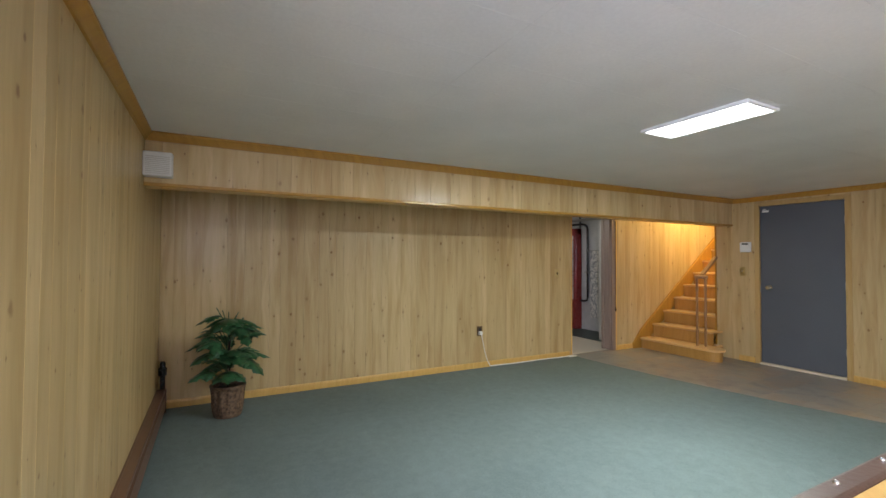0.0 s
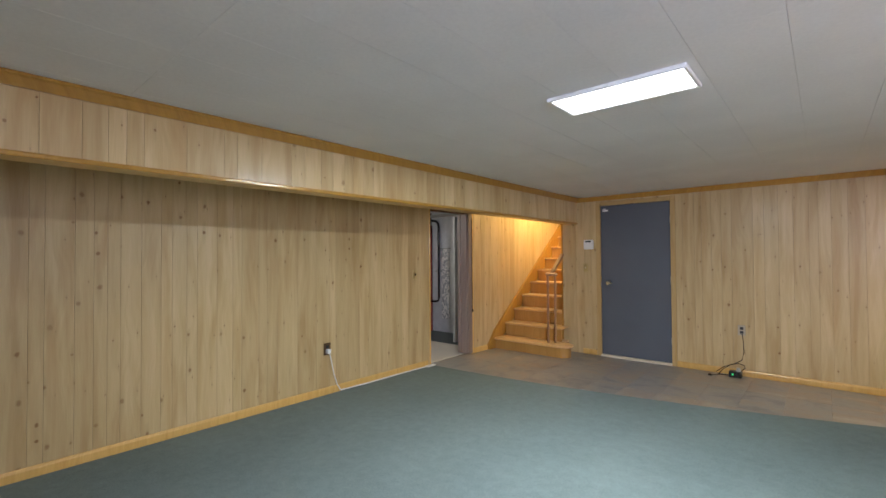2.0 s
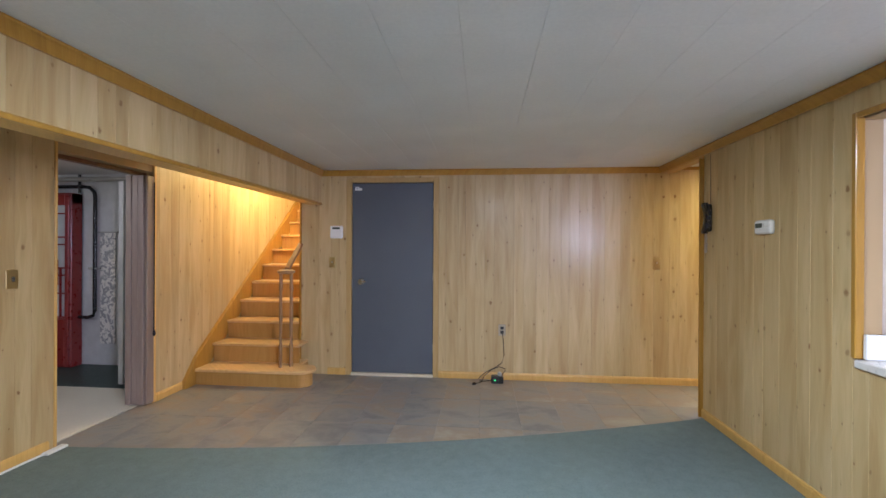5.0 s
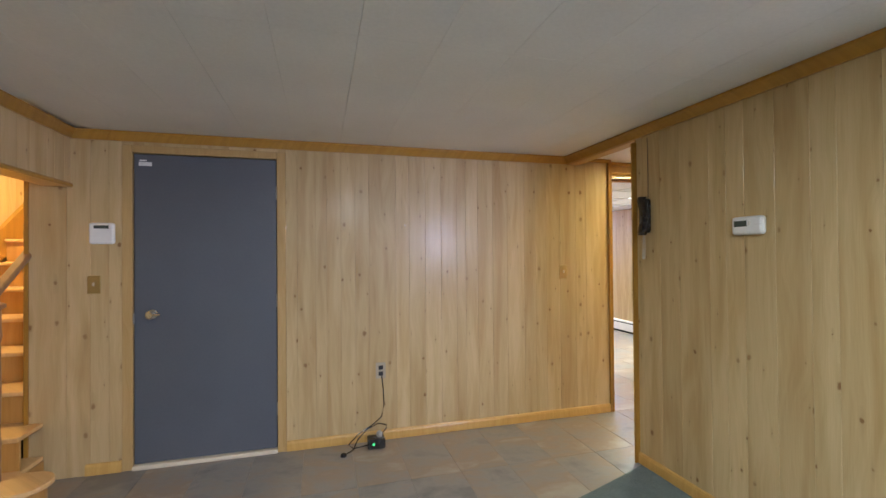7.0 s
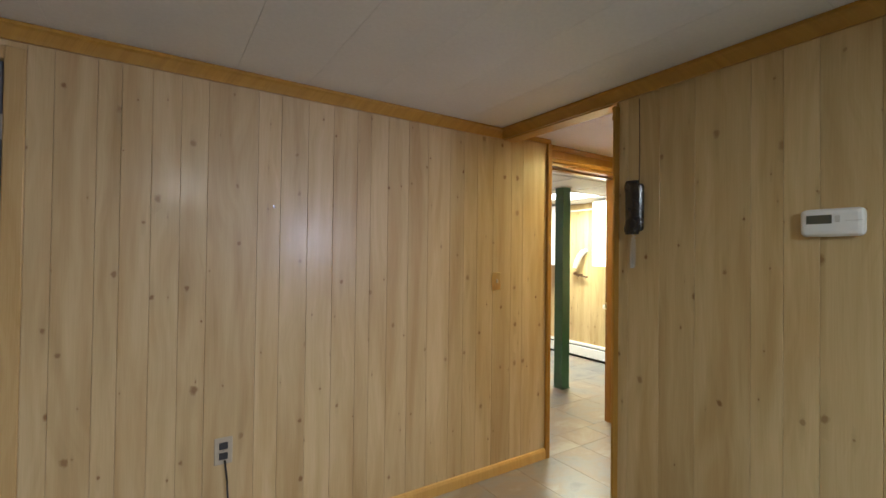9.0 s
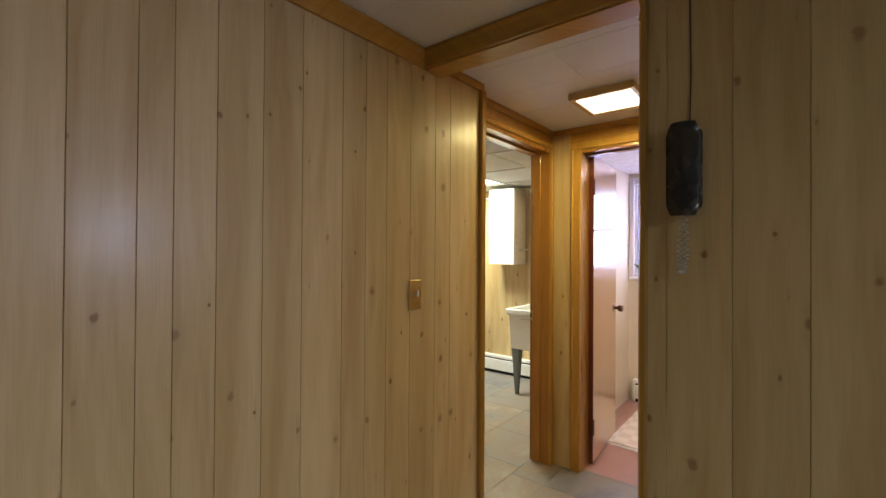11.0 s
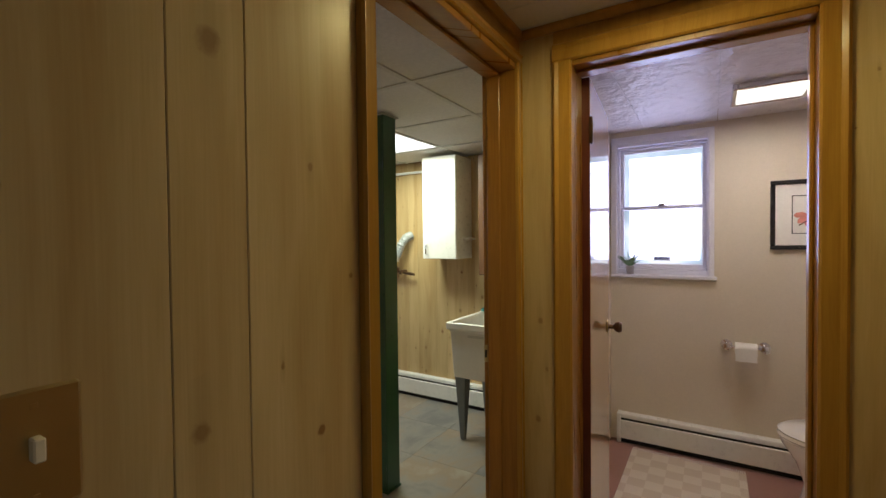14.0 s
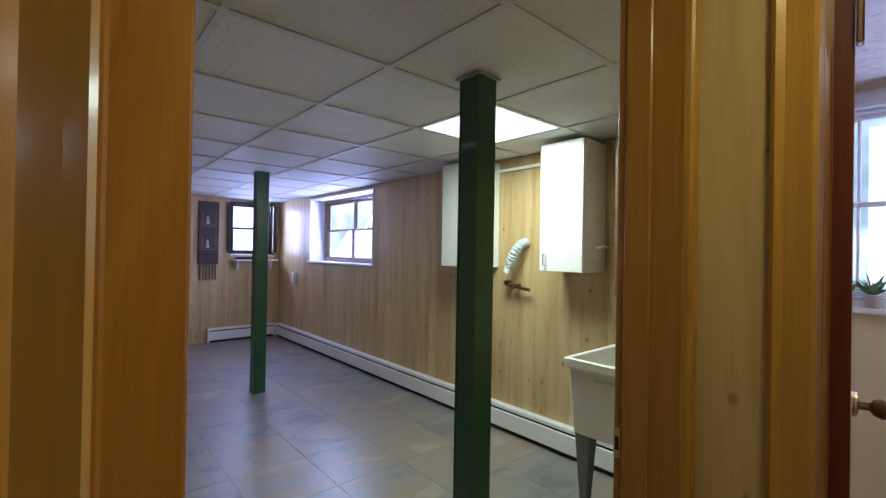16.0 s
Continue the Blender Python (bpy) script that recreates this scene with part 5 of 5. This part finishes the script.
def toilet():
    t = thing("toilet", "white porcelain toilet with closed lid", "toilet")
    cx, cy = 3.08, 5.52
    lathe("bowl", PORCELAIN, t, (cx, cy, 0.0), ((0.11, 0.002), (0.115, 0.06), (0.10, 0.16), (0.13, 0.27), (0.175, 0.36), (0.18, 0.385), (0.16, 0.39)), 26, 1.0, 1.28)
    lathe("seat", PORCELAIN, t, (cx, cy, 0.39), ((0.182, 0), (0.187, 0.008), (0.18, 0.02)), 26, 1.0, 1.28)
    lathe("lid", PORCELAIN, t, (cx, cy, 0.412), ((0.182, 0), (0.185, 0.008), (0.17, 0.02), (0.1, 0.025)), 26, 1.0, 1.28)
    boxes("tank", PORCELAIN, t, (cx - 0.22, cx + 0.22, 4.82, 5.02, 0.38, 0.74), bevel=0.02, seg=3)
    boxes("tank_lid", PORCELAIN, t, (cx - 0.23, cx + 0.23, 4.81, 5.03, 0.742, 0.775), bevel=0.01, seg=2)
    boxes("foot", PORCELAIN, t, (cx - 0.1, cx + 0.1, 4.86, 5.42, 0.002, 0.34), bevel=0.04, seg=3)


toilet()
roll = thing("toilet_paper_holder", "chrome holder with a half-used paper roll", "paper holder")
for y in (5.775, 5.965):
    lathe("rosette", CHROME, roll, (XE - 0.004, y, 0.735), ((0.03, 0), (0.03, -0.006), (0.014, -0.014), (0.012, -0.06), (0.022, -0.066), (0.022, -0.085), (0.01, -0.09)), 14, axis="x")
tube("bar", CHROME, roll, [(XE - 0.074, 5.775, 0.735), (XE - 0.074, 5.965, 0.735)], 0.008)
tube("paper_roll", PAPER, roll, [(XE - 0.074, 5.815, 0.73), (XE - 0.074, 5.925, 0.73)], 0.036, 18)
boxes("sheet", PAPER, roll, (XE - 0.112, XE - 0.1095, 5.817, 5.923, 0.66, 0.735))

picture = thing("framed_picture", "black-framed print of pink flowers with white mat", "picture")
P0, P1, Q0, Q1 = 5.31, 5.752, 1.322, 1.722
boxes("frame", BLACK, picture, (XE - 0.03, XE - 0.005, P0, P1, Q0, Q0 + 0.024), (XE - 0.03, XE - 0.005, P0, P1, Q1 - 0.024, Q1), (XE - 0.03, XE - 0.005, P0, P0 + 0.024, Q0 + 0.024, Q1 - 0.024), (XE - 0.03, XE - 0.005, P1 - 0.024, P1, Q0 + 0.024, Q1 - 0.024), bevel=0.004)
boxes("mat", PAPER, picture, (XE - 0.018, XE - 0.006, P0 + 0.024, P1 - 0.024, Q0 + 0.024, Q1 - 0.024))
boxes("inner_frame", BLACK, picture, (XE - 0.02, XE - 0.0185, P0 + 0.1, P1 - 0.1, Q0 + 0.09, Q0 + 0.094), (XE - 0.02, XE - 0.0185, P0 + 0.1, P1 - 0.1, Q1 - 0.094, Q1 - 0.09), (XE - 0.02, XE - 0.0185, P0 + 0.1, P0 + 0.104, Q0 + 0.094, Q1 - 0.094), (XE - 0.02, XE - 0.0185, P1 - 0.104, P1 - 0.1, Q0 + 0.094, Q1 - 0.094))
bm = bmesh.new()
for k in range(9):                      # petals
    a = 0.5 + k * 0.72
    c = Vector((XE - 0.019, 5.53 + (0.045 if k > 5 else -0.01), 1.55 - (0.03 if k > 5 else 0)))
    d, s = Vector((0, math.cos(a), math.sin(a))), Vector((0, -math.sin(a), math.cos(a)))
    pts = [c + d * (0.07 * f) + s * (0.017 * g) + Vector((-0.0001 * k, 0, 0)) for f, g in ((0, 0), (0.4, -1), (0.8, -0.8), (1, 0), (0.8, 0.8), (0.4, 1))]
    bm.faces.new([bm.verts.new(p) for p in pts])
finish("petals", bm, PINKART, picture)
tube("branch", BROWNWOOD, picture, [(XE - 0.019, 5.62, 1.46), (XE - 0.019, 5.56, 1.5), (XE - 0.019, 5.5, 1.51), (XE - 0.019, 5.44, 1.58)], 0.003, 5)

sill_plant = thing("sill_plant", "small spiky green plant in a grey pot", "plant")
lathe("pot", CLAYPOT, sill_plant, (XE - 0.002, 6.52, 1.153), ((0.022, 0), (0.027, 0.05), (0.029, 0.055), (0.022, 0.056)), 14)
bm = bmesh.new()
dice = random.Random(5)
for k in range(26):
    a, up = dice.uniform(0, 6.28), dice.uniform(0.4, 1.2)
    d = Vector((0.35 * math.cos(a), math.sin(a), up)).normalized()
    s = d.cross(Vector((1, 0.2, 0.1))).normalized() * 0.004
    o = Vector((XE - 0.004, 6.52, 1.205))
    length = dice.uniform(0.06, 0.14)
    a0, a1 = bm.verts.new(o + s), bm.verts.new(o - s)
    m0, m1 = bm.verts.new(o + d * length * 0.6 + s), bm.verts.new(o + d * length * 0.6 - s)
    tip = bm.verts.new(o + d * length - Vector((0, 0, 0.012)))
    bm.faces.new((a0, m0, m1, a1))
    bm.faces.new((m0, tip, m1))
finish("leaves", bm, SMALLLEAF, sill_plant)

# ---- laundry ----
def wall_cabinet(label, y0, y1, handle_y):
    c = thing("wall_cabinet", label, "cabinet", "white laundry cabinets")
    x0, z0, z1 = 3.245, 1.247, 2.065
    boxes("body", WHITE, c, (x0 + 0.018, XE, y0, y1, z0, z1), bevel=0.002)
    boxes("door", WHITE, c, (x0, x0 + 0.016, y0 + 0.002, y1 - 0.002, z0 + 0.001, z1 - 0.001), bevel=0.003)
    tube("handle", CHROME, c, [(x0, handle_y, z0 + 0.035), (x0 - 0.022, handle_y, z0 + 0.04), (x0 - 0.026, handle_y, z0 + 0.075), (x0 - 0.022, handle_y, z0 + 0.11), (x0, handle_y, z0 + 0.115)], 0.005)
    return c


wall_cabinet("white laminate wall cabinet with a chrome handle", 7.742, 8.056, 8.01)
wall_cabinet("white laminate wall cabinet near the hose tap", 8.64, 9.03, 8.69)
brown_cab = thing("brown_cabinet", "dark brown wooden wall cabinet with panelled door", "cabinet")
boxes("body", BROWNWOOD, brown_cab, (3.36, XE, 7.0, 7.6, 1.12, 2.06), bevel=0.003)
boxes("door", BROWNWOOD, brown_cab, (3.342, 3.36, 7.005, 7.295, 1.125, 2.055), (3.342, 3.36, 7.305, 7.595, 1.125, 2.055), (3.334, 3.342, 7.05, 7.25, 1.19, 1.99), (3.334, 3.342, 7.35, 7.55, 1.19, 1.99), bevel=0.003)
hook = thing("wall_hook", "small white bracket on the cabinet's side", "hook")
tube("arm", PLASTIC, hook, [(3.38, 7.742, 1.4), (3.38, 7.70, 1.4), (3.40, 7.69, 1.41), (3.46, 7.69, 1.405)], 0.008, 8)
lathe("plate", PLASTIC, hook, (3.38, 7.742, 1.4), ((0.02, 0), (0.018, -0.008), (0.008, -0.012)), 12, axis="y")
rail = thing("pipe_rail", "white pipe along the top of the laundry wall", "pipe")
tube("pipe", WHITE, rail, [(XE - 0.025, 8.06, 2.0), (XE - 0.025, 8.635, 2.0)], 0.012)


def laundry_sink():
    s = thing("laundry_sink", "white plastic utility sink on grey tapered legs", "sink")
    x0, x1, y0, y1, z1, z0 = 2.86, 3.42, 7.03, 7.61, 0.83, 0.445
    bm = bmesh.new()

    def ring(inset, z):
        return [bm.verts.new(p) for p in ((x0 + inset, y0 + inset, z), (x1 - inset, y0 + inset, z), (x1 - inset, y1 - inset, z), (x0 + inset, y1 - inset, z))]
    order = [ring(0.0, z1), ring(0.0, z1 - 0.045), ring(0.022, z1 - 0.055), ring(0.04, z0)]
    inner = [ring(0.026, z1), ring(0.034, z1 - 0.03), ring(0.085, z0 + 0.02)]
    for grp in (order, inner):
        for a, b in zip(grp, grp[1:]):
            for i in range(4):
                bm.faces.new((a[i], a[(i + 1) % 4], b[(i + 1) % 4], b[i]))
    for i in range(4):
        bm.faces.new((order[0][i], order[0][(i + 1) % 4], inner[0][(i + 1) % 4], inner[0][i]))
    bm.faces.new(order[-1])
    bm.faces.new(inner[-1])
    finish("tub", bm, TUB, s, 0.005)
    for x, y in ((x0 + 0.085, y1 - 0.085), (x0 + 0.085, y0 + 0.085), (x1 - 0.085, y1 - 0.085), (x1 - 0.085, y0 + 0.085)):
        bm = bmesh.new()
        top = [bm.verts.new((x + a * 0.042, y + b * 0.042, z0 + 0.012)) for a, b in ((-1, -1), (1, -1), (1, 1), (-1, 1))]
        bot = [bm.verts.new((x + a * 0.016, y + b * 0.016, 0.001)) for a, b in ((-1, -1), (1, -1), (1, 1), (-1, 1))]
        for i in range(4):
            bm.faces.new((top[i], top[(i + 1) % 4], bot[(i + 1) % 4], bot[i]))
        bm.faces.new(top)
        bm.faces.new(bot)
        finish("leg", bm, GREYLEG, s, 0.004)
    boxes("label_bar", GRID, s, (x0 + 0.022, x0 + 0.03, 7.33, 7.45, 0.735, 0.752))
    tube("tap", CHROME, s, [(3.405, 7.3, 0.83), (3.405, 7.3, 0.93), (3.37, 7.3, 0.96), (3.27, 7.3, 0.93)], 0.011, 8)


laundry_sink()
cloth = thing("cleaning_cloth", "teal folded cloth on the sink's rim", "cloth")
boxes("cloth", TEALCLOTH, cloth, (3.375, 3.425, 7.47, 7.6, 0.831, 0.85), (3.38, 3.42, 7.48, 7.59, 0.85, 0.862), bevel=0.006, seg=2)

tap = thing("hose_tap", "brass washer tap on the pine wall", "tap")
tube("body", BRONZE, tap, [(XE - 0.005, 8.42, 1.12), (XE - 0.07, 8.42, 1.12), (XE - 0.09, 8.42, 1.10)], 0.014)
tube("arm", BRONZE, tap, [(XE - 0.06, 8.48, 1.12), (XE - 0.06, 8.29, 1.095)], 0.012)
lathe("wheel", BRONZE, tap, (XE - 0.06, 8.49, 1.14), ((0.008, -0.03), (0.03, -0.02), (0.03, 0.01), (0.01, 0.02)), 12)
hose = thing("vent_hose", "short silver foil duct hanging from the wall", "duct")
pts = [(XE - 0.01, 8.36, 1.44), (XE - 0.07, 8.37, 1.42), (XE - 0.10, 8.40, 1.36), (XE - 0.10, 8.43, 1.30), (XE - 0.10, 8.45, 1.25)]
fine_pts, rr = [], []
for a, b in zip(pts, pts[1:]):
    for i in range(6):
        fine_pts.append(Vector(a).lerp(Vector(b), i / 6))
        rr.append(0.033 if i % 2 else 0.039)
tube("duct", HOSE, hose, fine_pts, 0.05, 14, rr)
tube("mouth", WHITE, hose, [fine_pts[-1], fine_pts[-1] + Vector((0, 0.02, -0.04))], 0.03, 14)


def steel_post(x, y):
    """Painted H-section column with cap and foot plates; x, y: the corner towards the room."""
    p = thing("steel_post", "dark green painted steel support column", "column", "green steel columns")
    f, d, t = 0.11, 0.11, 0.009
    boxes("flange", GREEN, p, (x - f, x, y, y + t, 0.008, LCEIL - 0.008), (x - f, x, y + d - t, y + d, 0.008, LCEIL - 0.008), bevel=0.002)
    boxes("web", GREEN, p, (x - f + 0.004, x - f + 0.012, y + t, y + d - t, 0.008, LCEIL - 0.008), (x - 0.012, x - 0.004, y + t, y + d - t, 0.008, LCEIL - 0.008))
    boxes("foot_plate", GREEN, p, (x - f - 0.006, x + 0.006, y - 0.006, y + d + 0.006, 0.001, 0.008))
    boxes("cap_plate", STEEL, p, (x - f - 0.012, x + 0.012, y - 0.012, y + d + 0.012, LCEIL - 0.008, LCEIL - 0.001))
    return p


steel_post(2.262, 7.562)
steel_post(2.385, 10.55)
baseboard_heater("baseboard_heater", "long white baseboard heater along the laundry wall", WHITE, "x", XE, -1, 6.85, YF - 0.09, 0.2, 0.065)
baseboard_heater("baseboard_heater", "short white baseboard heater under the far window", WHITE, "y", YF, -1, 2.5, XE - 0.08, 0.2, 0.065)
wall_art = thing("wall_hanging", "dark carved wooden panel with pale figures", "wall hanging")
boxes("board", DARKWOOD, wall_art, (2.36, 2.62, YF - 0.03, YF - 0.001, 1.13, 2.02), bevel=0.004)
for z in (1.7, 1.36):
    lathe("inlay", CLAYPOT, wall_art, (2.47, YF - 0.03, z), ((0.022, 0), (0.03, 0.02), (0.012, 0.05), (0.018, 0.08), (0.006, 0.11)), 10, 1.0, 0.4)
    boxes("inlay_bar", BROWNWOOD, wall_art, (2.4, 2.58, YF - 0.034, YF - 0.03, z - 0.03, z - 0.015), (2.4, 2.412, YF - 0.034, YF - 0.03, z - 0.01, z + 0.16), (2.568, 2.58, YF - 0.034, YF - 0.03, z - 0.01, z + 0.16), bevel=0.002)
for z in (1.62, 1.26):
    boxes("ledge", DARKWOOD, wall_art, (2.37, 2.61, YF - 0.045, YF - 0.03, z, z + 0.03), bevel=0.003)
boxes("chime", DARKWOOD, wall_art, *[(2.38 + 0.04 * i, 2.392 + 0.04 * i, YF - 0.022, YF - 0.01, 0.9, 1.13) for i in range(6)])
night = thing("night_light", "white plug-in night light on the wall", "night light")
boxes("body", PLASTIC, night, (XE - 0.05, XE, 12.55, 12.63, 0.88, 1.02), bevel=0.012, seg=2)
boxes("plug", CREAM, night, (XE - 0.03, XE, 12.57, 12.61, 0.82, 0.88), bevel=0.004)

# ---- slate tiles, last ----
def tiles(parent, x0, x1, y0, y1, sx=0.457, sy=0.457, ox=0.0, oy=0.0, cut=None):
    shared = {}
    i = math.floor((x0 - ox) / sx)
    while ox + i * sx < x1:
        j = math.floor((y0 - oy) / sy)
        while oy + j * sy < y1:
            a0, a1 = max(ox + i * sx, x0), min(ox + (i + 1) * sx, x1)
            b0, b1 = max(oy + j * sy, y0), min(oy + (j + 1) * sy, y1)
            j += 1
            if a1 - a0 < 0.02 or b1 - b0 < 0.02 or (cut and b1 < cut(min(a0, XR)) - 0.02):
                continue
            key = (round(a1 - a0, 3), round(b1 - b0, 3))
            if key not in shared:
                bm = bmesh.new()
                g, c = 0.0005, 0.0012
                w, h = key[0] / 2 - g, key[1] / 2 - g
                lo = [bm.verts.new((ux * w, uy * h, -0.01)) for ux, uy in ((-1, -1), (1, -1), (1, 1), (-1, 1))]
                mid = [bm.verts.new((ux * w, uy * h, -0.001)) for ux, uy in ((-1, -1), (1, -1), (1, 1), (-1, 1))]
                hi = [bm.verts.new((ux * (w - c), uy * (h - c), 0.0)) for ux, uy in ((-1, -1), (1, -1), (1, 1), (-1, 1))]
                for p, q in ((lo, mid), (mid, hi)):
                    for k in range(4):
                        bm.faces.new((p[k], p[(k + 1) % 4], q[(k + 1) % 4], q[k]))
                bm.faces.new(hi)
                bmesh.ops.recalc_face_normals(bm, faces=bm.faces)
                me = bpy.data.meshes.new("tile")
                bm.to_mesh(me)
                bm.free()
                me.materials.append(SLATE)
                shared[key] = me
            t = new("tile", shared[key])
            t.location = ((a0 + a1) / 2, (b0 + b1) / 2, 0)
            t.parent = parent
        i += 1


floor_entry = structure(empty("floor"), "printed slate vinyl tiles in rust and grey", "floor")
tiles(floor_entry, XW - 0.09, XH + 0.06, 4.7, YL, 0.32, 0.62, -1.95, YD - 0.62 * 3, cut=edge_y)
floor_laundry = structure(empty("floor_laundry"), "printed slate vinyl laundry floor tiles", "floor")
tiles(floor_laundry, 0.3, XE, YL, YF, 0.457, 0.457, 0.3, YL)
